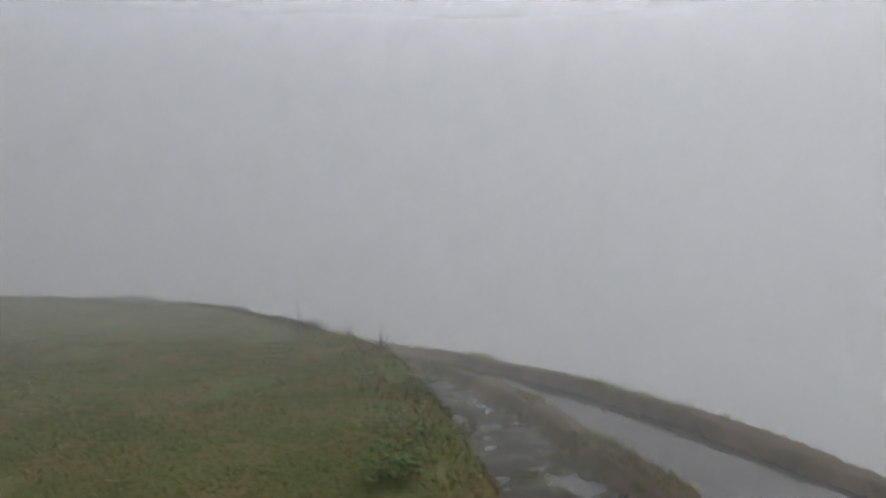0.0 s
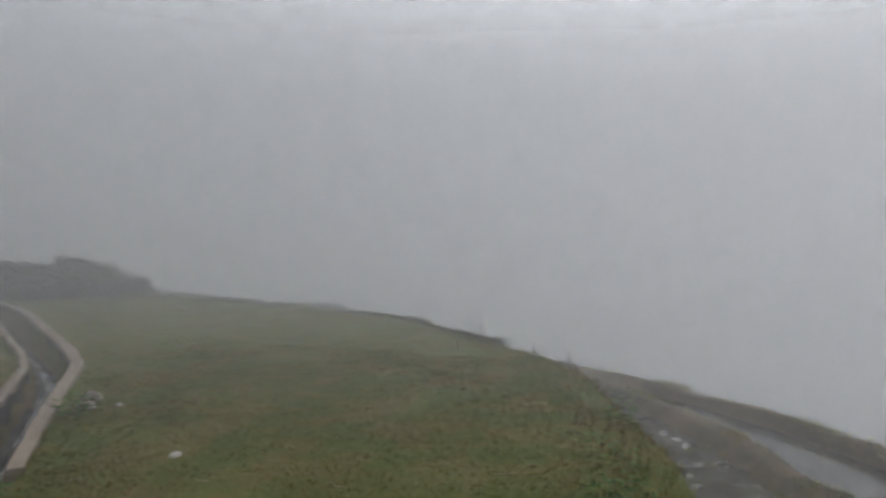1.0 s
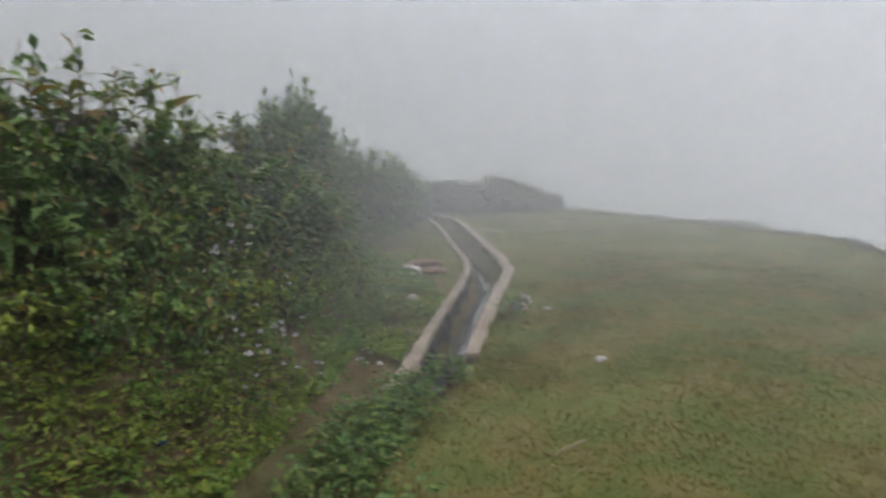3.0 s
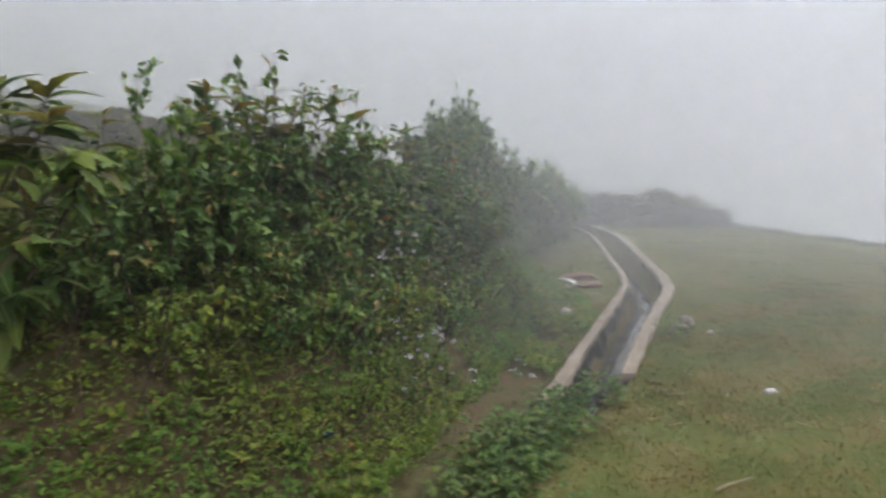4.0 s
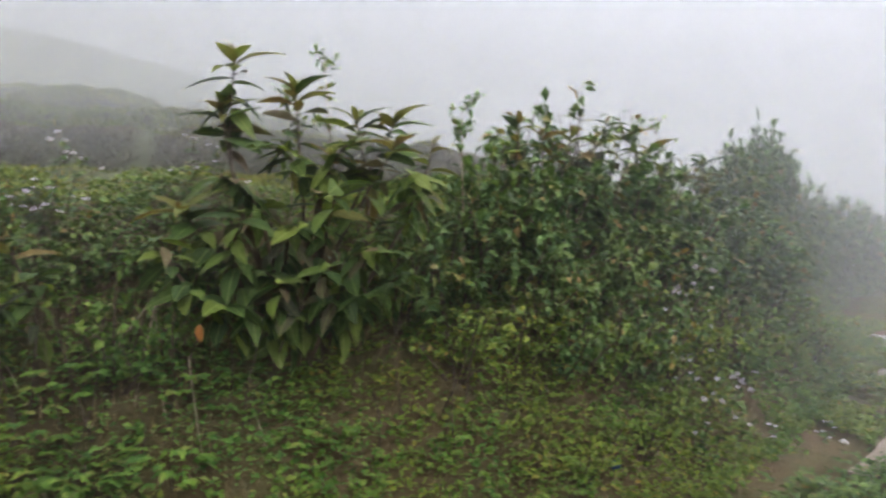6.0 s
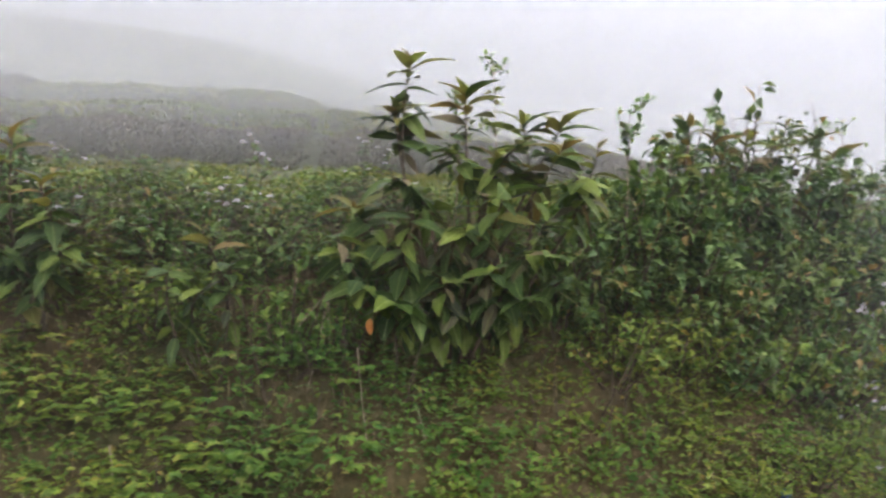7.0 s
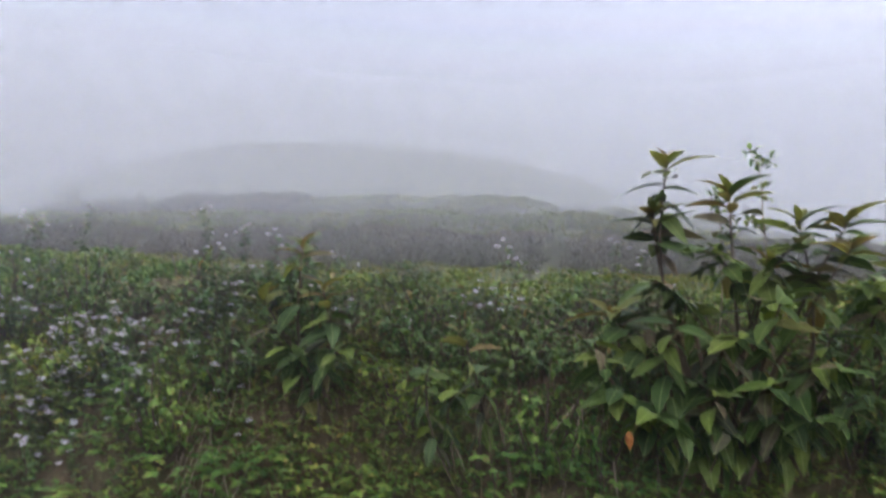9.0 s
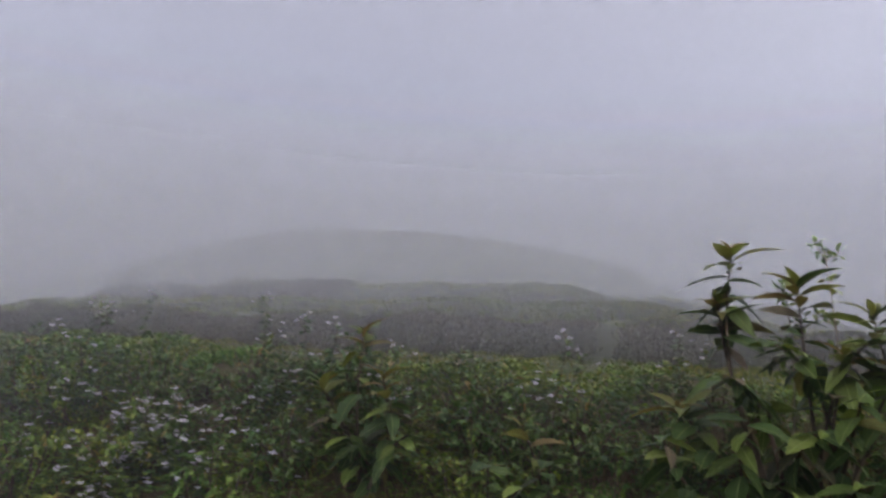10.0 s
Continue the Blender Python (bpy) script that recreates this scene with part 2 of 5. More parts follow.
# ---------------------------------------------------------------- lie of the land
BANK = np.array([(-2.9, -40), (-3.0, -14), (-3.3, -8), (-3.45, -6.5), (-3.65, -5), (-3.95, -3.6), (-4.15, -2.3), (-4.5, -1.3), (-5.2, -0.4),
                 (-6.2, 0.7), (-7.4, 1.9), (-9.0, 3.0), (-11.2, 4.4), (-14, 6.8), (-17.5, 9.2), (-23, 11.8), (-32, 14), (-90, 20)], float)
EDGE = np.array([(1.5, -40), (0.4, -9), (-0.35, -4), (-0.62, -1), (-0.85, 1), (-1.02, 2.39), (-1.26, 3.44), (-1.72, 5.16), (-2.34, 7.05), (-4.0, 9.4),
                 (-6.7, 11.9), (-9.7, 13.1), (-12.7, 14.2), (-16.7, 14.7), (-22, 15.6), (-32, 17.5), (-90, 26)], float)
BUND_A = np.array([(2.6, -40), (1.6, -8), (1.35, -2), (1.1, 1.5), (0.78, 3.2), (0.58, 4.1), (0.3, 4.9), (-0.02, 5.75), (-0.4, 6.9), (-1.0, 8.1), (-2.1, 9.75), (-3.7, 11.4)], float)
BUND_B = np.array([(5.5, -40), (4.2, -8), (3.8, 0), (3.2, 2.5), (2.5, 4.1), (2.1, 4.8), (1.75, 5.55), (1.4, 6.25), (0.9, 7.1), (0.3, 8.0), (-0.6, 9.05), (-2.6, 10.75),
                   (-5, 12.6), (-8, 14.6), (-12, 16.2), (-20, 17.8), (-90, 30)], float)
CANAL = np.array([(-5.36, 0.95), (-5.74, 1.45), (-6.33, 2.12), (-7.33, 3.26), (-8.30, 4.39), (-8.80, 4.96), (-9.06, 5.23), (-9.43, 5.54), (-9.95, 5.98),
                  (-11.7, 7.25), (-13.4, 8.5), (-15.1, 9.72), (-16.6, 10.65), (-18.6, 11.6), (-21.2, 12.4), (-26, 13.2)], float)


def along(line, x, y):
    """Signed distance to a line in plan (left of its run is positive) and the place along it."""
    best = np.full(x.shape, 1e9)
    sign, place = np.ones(x.shape), np.zeros(x.shape)
    run = 0.0
    for (ax, ay), (bx, by) in zip(line[:-1], line[1:]):
        dx, dy = bx - ax, by - ay
        ll = math.hypot(dx, dy)
        u = np.clip(((x - ax) * dx + (y - ay) * dy) / ll ** 2, 0, 1)
        d = np.hypot(x - ax - u * dx, y - ay - u * dy)
        near = d < best
        best = np.where(near, d, best)
        sign = np.where(near, np.where(dx * (y - ay) - dy * (x - ax) >= 0, 1.0, -1.0), sign)
        place = np.where(near, run + u * ll, place)
        run += ll
    return best * sign, place


def wave_noise(x, y, scale, seed):
    """Smooth, cheap noise in plan, about -1 to 1."""
    rs = np.random.RandomState(seed)
    out = np.zeros(np.shape(x))
    for k in range(7):
        a, f, ph = rs.uniform(0, 2 * np.pi), scale * rs.uniform(0.6, 2.2), rs.uniform(0, 6.28)
        out = out + np.sin((x * np.cos(a) + y * np.sin(a)) * f + ph + 1.3 * np.sin((y * np.cos(a) - x * np.sin(a)) * f * 0.7 + ph * 2))
    return out / 3.2


def smooth(a, b, v):
    u = np.clip((v - a) / (b - a), 0, 1)
    return u * u * (3 - 2 * u)


BANK_D = [0, 0.12, 0.3, 0.5, 0.75, 1.05, 1.35, 1.7, 2.6, 3.9, 4.05, 4.35, 4.6, 8.0, 8.3, 8.7, 13.0, 13.4, 14.2, 22, 60, 120]
BANK_Z = [0, 0.12, 0.45, 0.80, 1.12, 1.46, 1.68, 1.78, 1.83, 1.89, 2.01, 2.29, 2.36, 2.55, 2.76, 2.98, 3.25, 3.7, 4.05, 4.6, 6.6, 8.6]


def ground(x, y):
    """Height of the ground; also the distances beyond bank foot and field edge."""
    x, y = np.asarray(x, float), np.asarray(y, float)
    d, _ = along(BANK, x, y)
    e, _ = along(EDGE, x, y)
    e = -e
    c, _ = along(CANAL, x, y)
    a, _ = along(BUND_A, x, y)
    b, _ = along(BUND_B, x, y)
    b = -b
    z = 0.018 * wave_noise(x, y, 1.3, 3) + 0.012 * wave_noise(x, y, 5, 4)
    # bank and terraces; they sink away towards the north
    dj = d + 0.10 * wave_noise(x, y, 1.6, 5) * smooth(0.1, 0.6, d) + 0.18 * wave_noise(x, y, 0.5, 6) * smooth(2, 4, d)
    lower = 1 - 0.55 * smooth(1, 13, y) - 0.15 * smooth(12, 20, y)
    bank = np.interp(dj, BANK_D, BANK_Z) * np.where(d > 0, lower, 1)
    bank = bank + 0.05 * wave_noise(x, y, 2.6, 7) * smooth(0.1, 0.5, d) + 0.03 * wave_noise(x, y, 7, 8) * smooth(0.1, 0.4, d)
    z = z + bank
    # the hill behind the terraces, and the low ground south of it
    hill = 6.6 * np.exp(-((x + 44) / 14) ** 2 - ((y + 39) / 20) ** 2) + 3.4 * np.exp(-((x + 50) / 16) ** 2 - ((y + 16) / 14) ** 2)
    z = z + hill * smooth(16, 30, d)
    z = z - 3.4 * smooth(9.6, 13, d) * smooth(24.5, 29, -y) * (1 - smooth(24, 34, d))
    z = z - 0.75 * smooth(6.4, 7.6, d) * smooth(20, 25, -y) * (1 - smooth(9.6, 13, d))
    # outer terraces below the field
    fall = smooth(0.0, 0.55, e + 0.05 * wave_noise(x, y, 3.2, 9))
    mud = -0.785 + 0.03 * wave_noise(x, y, 4.5, 10) + 0.022 * wave_noise(x, y, 11, 11) + 0.012 * wave_noise(x, y, 24, 19)
    z = z + 0.07 * np.exp(-((e + 0.35) / 0.3) ** 2) * smooth(9, 11, y)
    z = z * (1 - fall) + mud * fall
    over = (np.abs(a) < 1.2) & (e > 0.2)
    z = np.where(over, np.maximum(z, -0.64 - 0.5 * np.clip(np.abs(a + 0.03 * wave_noise(x, y, 4, 12)) - 0.15, 0, 9) / 0.25), z)
    wet = (a < -0.15) & (b < -0.1) & (e > 0.3)
    z = np.where(wet, np.minimum(z, -0.84) * (np.abs(a) > 0.34) + z * (np.abs(a) <= 0.34), z)
    z = np.where((e > 0.2) & (np.abs(b) < 1.0), np.maximum(z, -0.60 + 0.03 * wave_noise(x, y, 3, 13) - 0.5 * np.clip(np.abs(b) - 0.16, 0, 9) / 0.22), z)
    drop = np.where((b > 0.15) & (e > 0.2), smooth(0.15, 1.1, b) * 1.3 + 0.42 * np.clip(b - 0.8, 0, 60) * (1 - 0.2 * smooth(20, 60, b)), 0)
    z = z - drop
    # trench for the channel
    z = np.where((c < 0.225) & (c > -0.225 + 0.10 * (1 - smooth(1.5, 1.8, y))) & (y > 1.0), np.minimum(z, -0.36), z)
    return z, d, e, c, a, b

FOG_PER_METRE = 0.041

# ---------------------------------------------------------------- mesh helpers
def mesh_object(name, verts, faces, mats, parent=None, label="", category="", kind="", smooth_faces=False, index=None):
    me = bpy.data.meshes.new(name)
    me.from_pydata([tuple(v) for v in verts] if not isinstance(verts, np.ndarray) else verts.tolist(), [], faces if isinstance(faces, list) else faces.tolist())
    for mt in (mats if isinstance(mats, (list, tuple)) else [mats]):
        me.materials.append(mt)
    if index is not None:
        me.polygons.foreach_set("material_index", np.asarray(index, dtype=np.int32))
    if smooth_faces:
        me.polygons.foreach_set("use_smooth", np.ones(len(me.polygons), dtype=bool))
    me.update()
    ob = new(name, me)
    if parent is not None:
        ob.parent = parent
    return tagged(ob, label, category, "", kind)


def grid_faces(rows, cols, wrap=False):
    r, c = np.meshgrid(np.arange(rows - 1), np.arange(cols if wrap else cols - 1), indexing="ij")
    r, c = r.ravel(), c.ravel()
    c2 = (c + 1) % cols
    return np.stack([r * cols + c, r * cols + c2, (r + 1) * cols + c2, (r + 1) * cols + c], 1)


def steps(stops):
    """Coordinates from stretches of (end, spacing)."""
    out = [stops[0][0]]
    for end, gap in stops[1:]:
        k = max(1, int(round((end - out[-1]) / gap)))
        out += list(np.linspace(out[-1], end, k + 1)[1:])
    return np.array(out)


def resample(line, gap):
    """A smooth line through the given ones, at even steps."""
    pts = [np.array(q, float) for q in line]
    pts = [2 * pts[0] - pts[1]] + pts + [2 * pts[-1] - pts[-2]]
    out = []
    for i in range(1, len(pts) - 2):
        k = max(2, int(np.linalg.norm(pts[i + 1] - pts[i]) / gap))
        for j in range(k):
            t = j / k
            p0, p1, p2, p3 = pts[i - 1:i + 3]
            out.append(0.5 * (2 * p1 + (p2 - p0) * t + (2 * p0 - 5 * p1 + 4 * p2 - p3) * t * t + (3 * p1 - p0 - 3 * p2 + p3) * t ** 3))
    out.append(pts[-2])
    return np.array(out)


# ---------------------------------------------------------------- ground sheet
gx = steps([(-900, 0), (-300, 200), (-120, 45), (-60, 8), (-34, 1.6), (-20, 0.5), (-11, 0.16), (-6.6, 0.1), (2.8, 0.085), (6, 0.3), (20, 1.6), (80, 10), (900, 200)])
gy = steps([(-900, 0), (-300, 200), (-120, 45), (-60, 8), (-32, 1.6), (-14, 0.5), (-6.5, 0.2), (9.5, 0.1), (17, 0.2), (30, 1.2), (100, 12), (900, 200)])
GX, GY = np.meshgrid(gx, gy, indexing="xy")
GZ, GD, GE, GC, GA, GB = ground(GX, GY)
gfaces = grid_faces(len(gy), len(gx))


def at_faces(v):
    return v.ravel()[gfaces].mean(axis=1)


fd, fe, fc, fa, fb = (at_faces(v) for v in (GD, GE, GC, GA, GB))
gmat = np.zeros(len(gfaces), int)
fy = at_faces(GY)
gmat[(fd > np.where(fc > -0.1, -0.35, -0.12)) & (fd < 1.75)] = 1
gmat[((fc < 0.3) & (fc > -0.22) & (fy > 1.2)) | ((fc > 0) & (fd < 0) & (fc < 0.9) & (fy < 2.2))] = 1
riser = ((fd > 3.85) & (fd < 4.6)) | ((fd > 7.9) & (fd < 8.7)) | ((fd > 12.9) & (fd < 14.2))
gmat[fd >= 1.75] = 2
gmat[riser] = 5
gmat[fe > 0.42] = 3
gmat[(fe > 0.42) & ((np.abs(fa) < 0.3) | (np.abs(fb) < 0.4))] = 4
gmat[(fe > 0.42) & (fb > 0.4)] = 2
mesh_object("ground", np.stack([GX.ravel(), GY.ravel(), GZ.ravel()], 1), gfaces, [MAT_TURF, MAT_SOIL, MAT_TERRACE, MAT_MUD, MAT_BUND, MAT_ROUGH],
            label="mown turf field, weedy earth bank and terraced slopes", category="ground", kind="structure", smooth_faces=True, index=gmat)

# ---------------------------------------------------------------- standing water in the lower paddies
def water_sheet(name, left, right, z, label):
    la, lb = resample(left, 0.4), resample(right, 0.4)
    k = min(len(la), len(lb))
    la = la[np.linspace(0, len(la) - 1, k).astype(int)]
    lb = lb[np.linspace(0, len(lb) - 1, k).astype(int)]
    verts = [(*q, z) for q in la] + [(*q, z) for q in lb]
    faces = [(i, i + 1, k + i + 1, k + i) for i in range(k - 1)]
    return mesh_object(name, verts, faces, MAT_WATER, label=label, category="water", kind="structure")


water_sheet("water", [(0.9, -8), (0.0, 0), (-0.75, 4), (-1.5, 6.3), (-2.2, 8.2), (-3.9, 10.8)], [(1.6, -8), (1.25, 0), (0.58, 4), (-0.2, 6.3), (-1.0, 8.2), (-3.4, 11.2)], -0.805,
            "shallow puddles standing in the muddy paddy")
water_sheet("water", [(1.7, -8), (1.2, 1.5), (0.6, 4.1), (0.0, 5.75), (-0.4, 6.9), (-1.0, 8.15), (-2.0, 9.7)], [(4.1, -8), (3.35, 1.5), (2.45, 4.1), (1.7, 5.6), (0.95, 7.0), (-0.5, 8.95), (-2.2, 10.3)], -0.745,
            "grey still water of a flooded paddy between clay bunds")

# ---------------------------------------------------------------- concrete irrigation channel
cl = resample(CANAL, 0.22)
ctan = np.gradient(cl, axis=0)
ctan /= np.linalg.norm(ctan, axis=1)[:, None]
cnor = np.stack([-ctan[:, 1], ctan[:, 0]], 1)
far = np.interp(cl[:, 1], [1, 3.5, 5.2, 9, 13], [0.0, 0.06, 0.12, 0.17, 0.2])
rs = np.random.RandomState(5)
rough_edge = lambda amp: rs.normal(0, amp, len(cl))


def channel_strip(name, offsets, mat, label, first=0):
    """One run of the channel: offsets are (side, height) round its section."""
    rows = []
    for o, z in offsets:
        side = o + np.sign(o) * far * (((0.95 if o < -0.25 else 0.5) if o < 0 else 0.45) if abs(o) > 0.1 else 0) + rough_edge(0.008)
        rows.append(np.column_stack([cl + cnor * side[:, None], np.full(len(cl), z) + rough_edge(0.006)])[first:])
    verts = np.concatenate(rows)
    k, m_ = len(cl) - first, len(offsets)
    faces = [(j * k + i, j * k + i + 1, (j + 1) * k + i + 1, (j + 1) * k + i) for j in range(m_ - 1) for i in range(k - 1)]
    faces += [tuple(j * k for j in range(m_)), tuple(j * k + k - 1 for j in reversed(range(m_)))] if m_ > 3 else []
    return mesh_object(name, verts, faces, mat, channel, label, smooth_faces=False)


channel = tagged(new("irrigation_channel"), "open concrete irrigation channel with pale worn lips winding along the bank", "channel", "", "")
for sgn, nm in ((1, "lip on the bank side, tinted by clay"), (-1, "lip on the field side, worn grey")):
    s, ins, out = sgn, (0.175 if sgn > 0 else 0.185), (0.285 if sgn > 0 else 0.30)
    begin = 0 if sgn > 0 else int(np.argmax(cl[:, 1] > 1.74))
    channel_strip("lip", [(s * (out - 0.005), -0.12), (s * out, 0.035), (s * (out - 0.01), 0.055), (s * (ins + 0.015), 0.06), (s * (ins + 0.003), 0.045), (s * ins, 0.0), (s * (ins + 0.02), -0.12)], MAT_CONCRETE, nm, begin)
    channel_strip("side_wall", [(s * (ins + 0.003), 0.0), (s * (ins - 0.005), -0.15), (s * (ins - 0.015), -0.34), (s * 0.25, -0.34), (s * 0.25, 0.0)], MAT_WETSHADEWALL, "damp stained inner wall, darkened with the channel's shade", begin)
channel_strip("channel_bed", [(0.22, -0.33), (0.08, -0.335), (-0.08, -0.335), (-0.22, -0.33)], MAT_WETSHADEWALL, "silted bed, darkened with the channel's shade")
channel_strip("trickle_of_water", [(0.04, -0.326), (-0.10, -0.326)], MAT_WATER, "thin trickle of water")

# ---------------------------------------------------------------- fog over the terraces: round veils, haze painted into their opacity
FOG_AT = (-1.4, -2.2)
fv, ff, fthin, base = [], [], [], 0
radii = steps([(3.0, 0), (3.9, 0.9), (5.1, 0.6), (9.0, 0.5), (17, 1.0), (30, 1.6), (46, 3.2), (62, 8), (120, 19)])
for k, r in enumerate(radii):
    gap = (radii[min(k + 1, len(radii) - 1)] - radii[max(k - 1, 0)]) / (2 if 0 < k < len(radii) - 1 else 1)
    cols = int(2 * math.pi * r / (0.012 * r + 0.16))
    ang = np.linspace(0, 2 * math.pi, cols, endpoint=False)
    wob = r + 0.14 * gap * wave_noise(np.cos(ang) * 3 + r, np.sin(ang) * 3, 2.0, 40 + k)
    px, py = FOG_AT[0] + wob * np.cos(ang), FOG_AT[1] + wob * np.sin(ang)
    pz = ground(px, py)[0]
    top = max(0.85 * r + 4, 10)
    lift = np.array([-0.3, 0.0, 0.08, 0.16, 0.3, 0.6, 0.9, 1.3, 2.0, 2.6, 3.2])
    rows = [pz + h for h in lift] + [pz + 3.2 + (top - pz) * u for u in np.linspace(0.02, 1.0, 30)]
    # extra haze painted in by bearing, to pale the dark slopes there
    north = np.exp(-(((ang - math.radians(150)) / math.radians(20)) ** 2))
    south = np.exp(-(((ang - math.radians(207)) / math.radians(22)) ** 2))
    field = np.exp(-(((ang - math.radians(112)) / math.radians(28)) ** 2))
    bearing_haze = (0.1 if r < 3.7 else 1.0 if r > 4.9 else 0.3 + 0.25 * north + 0.5 * south) + ((0.9 * south + 0.25 * north) if 4.9 < r < 9 else 0.0) + (0.25 * field if r > 6 else 0.0) + (0.3 if r < 20 else 0.45) * np.exp(-(((ang - math.radians(205)) / math.radians(45)) ** 2))
    haze = 1 - np.exp(-FOG_PER_METRE * gap * bearing_haze)
    for i, zz in enumerate(rows):
        fv.append(np.stack([px, py, zz], 1))
        soft_foot = float(smooth(0.0, 0.3, lift[i])) if i < len(lift) else 1.0
        # opacity fades upward so the sky reads brighter there
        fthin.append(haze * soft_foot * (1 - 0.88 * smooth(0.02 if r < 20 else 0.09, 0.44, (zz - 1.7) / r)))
    ff.append(grid_faces(len(rows), cols, True) + base)
    base += cols * len(rows)
fog = mesh_object("fog", np.concatenate(fv), np.concatenate(ff), MAT_MIST, label="veils of thin grey mountain fog over the terraces, haze thickened by direction", category="fog", kind="stuff", smooth_faces=True)
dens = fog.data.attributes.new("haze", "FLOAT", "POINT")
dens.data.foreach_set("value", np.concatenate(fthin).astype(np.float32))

# ---------------------------------------------------------------- plant helpers
def unit(v):
    v = np.asarray(v, float)
    return v / np.maximum(np.linalg.norm(v, axis=-1, keepdims=True), 1e-9)


def leaf_template(length, width, droop=0.25, fold=0.25, stations=(0, 0.1, 0.35, 0.62, 0.85, 1)):
    """A pointed leaf along +x with a keel and a drooping tip: three points across at each station."""
    t = np.array(stations, float)
    w = width * 0.5 * np.clip(np.sin(np.pi * t ** 0.8), 0, 1) ** 0.85
    w[0], w[-1] = width * 0.05, width * 0.012
    verts = []
    for ti, wi in zip(t, w):
        z = -droop * length * ti ** 2
        verts += [(length * ti, wi, z + fold * wi), (length * ti, 0, z), (length * ti, -wi, z + fold * wi)]
    faces = []
    for i in range(len(t) - 1):
        a = 3 * i
        faces += [(a, a + 1, a + 4, a + 3), (a + 1, a + 2, a + 5, a + 4)]
    return np.array(verts), np.array(faces)


def small_leaf(length, width, droop=0.2, fold=0.3):
    """A small folded leaf: six points, four faces."""
    v = [(0, 0, 0), (0.45 * length, 0.5 * width, fold * width * 0.5), (0.5 * length, 0, 0), (0.45 * length, -0.5 * width, fold * width * 0.5), (length, 0, -droop * length)]
    return np.array(v), np.array([(0, 2, 1), (0, 3, 2), (1, 2, 4), (2, 3, 4)])


def turns(dirs, roll=None):
    """Rotation matrices that lay +x along dirs with the face upwards, rolled about it."""
    x = unit(dirs)
    up = np.tile(np.array([0.0, 0.0, 1.0]), (len(x), 1))
    up[np.abs(x[:, 2]) > 0.97] = (1, 0, 0)
    y = unit(np.cross(up, x))
    z = np.cross(x, y)
    if roll is not None:
        c, s = np.cos(roll)[:, None], np.sin(roll)[:, None]
        y, z = y * c + z * s, z * c - y * s
    return np.stack([x, y, z], 2)


def spread(template, places, rots, scales):
    """Many copies of one template as one set of points and faces."""
    v, f = template
    pts = np.einsum("nij,kj->nki", rots, v) * np.asarray(scales)[:, None, None] + np.asarray(places)[:, None, :]
    faces = (f[None] + (np.arange(len(places)) * len(v))[:, None, None]).reshape(-1, f.shape[1])
    return pts.reshape(-1, 3), faces


def join(sets):
    vs, fs, b = [], [], 0
    for v, f in sets:
        vs.append(v)
        fs += (np.asarray(f) + b).tolist()
        b += len(v)
    return np.concatenate(vs), fs


def tube(path, r0, r1, sides=5):
    path = np.asarray(path, float)
    k = len(path)
    tan = unit(np.gradient(path, axis=0))
    ref = np.array([0.31, 0.95, 0.05])
    u = unit(np.cross(tan, ref))
    w = np.cross(tan, u)
    rad = np.linspace(r0, r1, k)[:, None]
    ang = np.linspace(0, 2 * np.pi, sides, endpoint=False)
    rings = [path + rad * (np.cos(a) * u + np.sin(a) * w) for a in ang]
    v = np.stack(rings, 1).reshape(-1, 3)
    return v, grid_faces(k, sides, True)


def bend(a, b, bow, rs, k=6):
    """A gently bowed path from a to b."""
    a, b = np.asarray(a, float), np.asarray(b, float)
    t = np.linspace(0, 1, k)[:, None]
    off = rs.normal(0, bow, 3)
    return a + (b - a) * t + off * np.sin(np.pi * t) * np.linalg.norm(b - a)


def height_at(x, y):
    return float(ground(np.array([x]), np.array([y]))[0][0])


# ---------------------------------------------------------------- broad-leaved shrubs, leaf by leaf
LEAF_SHAPES = []
for i, (w, dr, fo) in enumerate([(0.46, 0.25, 0.22), (0.50, 0.32, 0.18), (0.42, 0.42, 0.25), (0.50, 0.28, 0.12)]):
    for mt in (MAT_BIGLEAF, MAT_YOUNGLEAF, MAT_DULLLEAF):
        v, f = leaf_template(1.0, w, dr, fo, (0, 0.06, 0.2, 0.42, 0.65, 0.85, 1))
        me = bpy.data.meshes.new("leaf")
        me.from_pydata(v.tolist(), [], f.tolist())
        me.materials.append(mt)
        me.polygons.foreach_set("use_smooth", np.ones(len(me.polygons), dtype=bool))
        LEAF_SHAPES.append(me)


# narrower, arching leaves of the young rosettes
YOUNG_SHAPES = []
for w, dr, fo in [(0.34, 0.55, 0.35), (0.38, 0.45, 0.3), (0.30, 0.65, 0.4)]:
    for mt in (MAT_BIGLEAF, MAT_YOUNGLEAF, MAT_DULLLEAF):
        v, f = leaf_template(1.0, w, dr, fo, (0, 0.06, 0.2, 0.42, 0.65, 0.85, 1))
        me = bpy.data.meshes.new("leaf")
        me.from_pydata(v.tolist(), [], f.tolist())
        me.materials.append(mt)
        me.polygons.foreach_set("use_smooth", np.ones(len(me.polygons), dtype=bool))
        YOUNG_SHAPES.append(me)


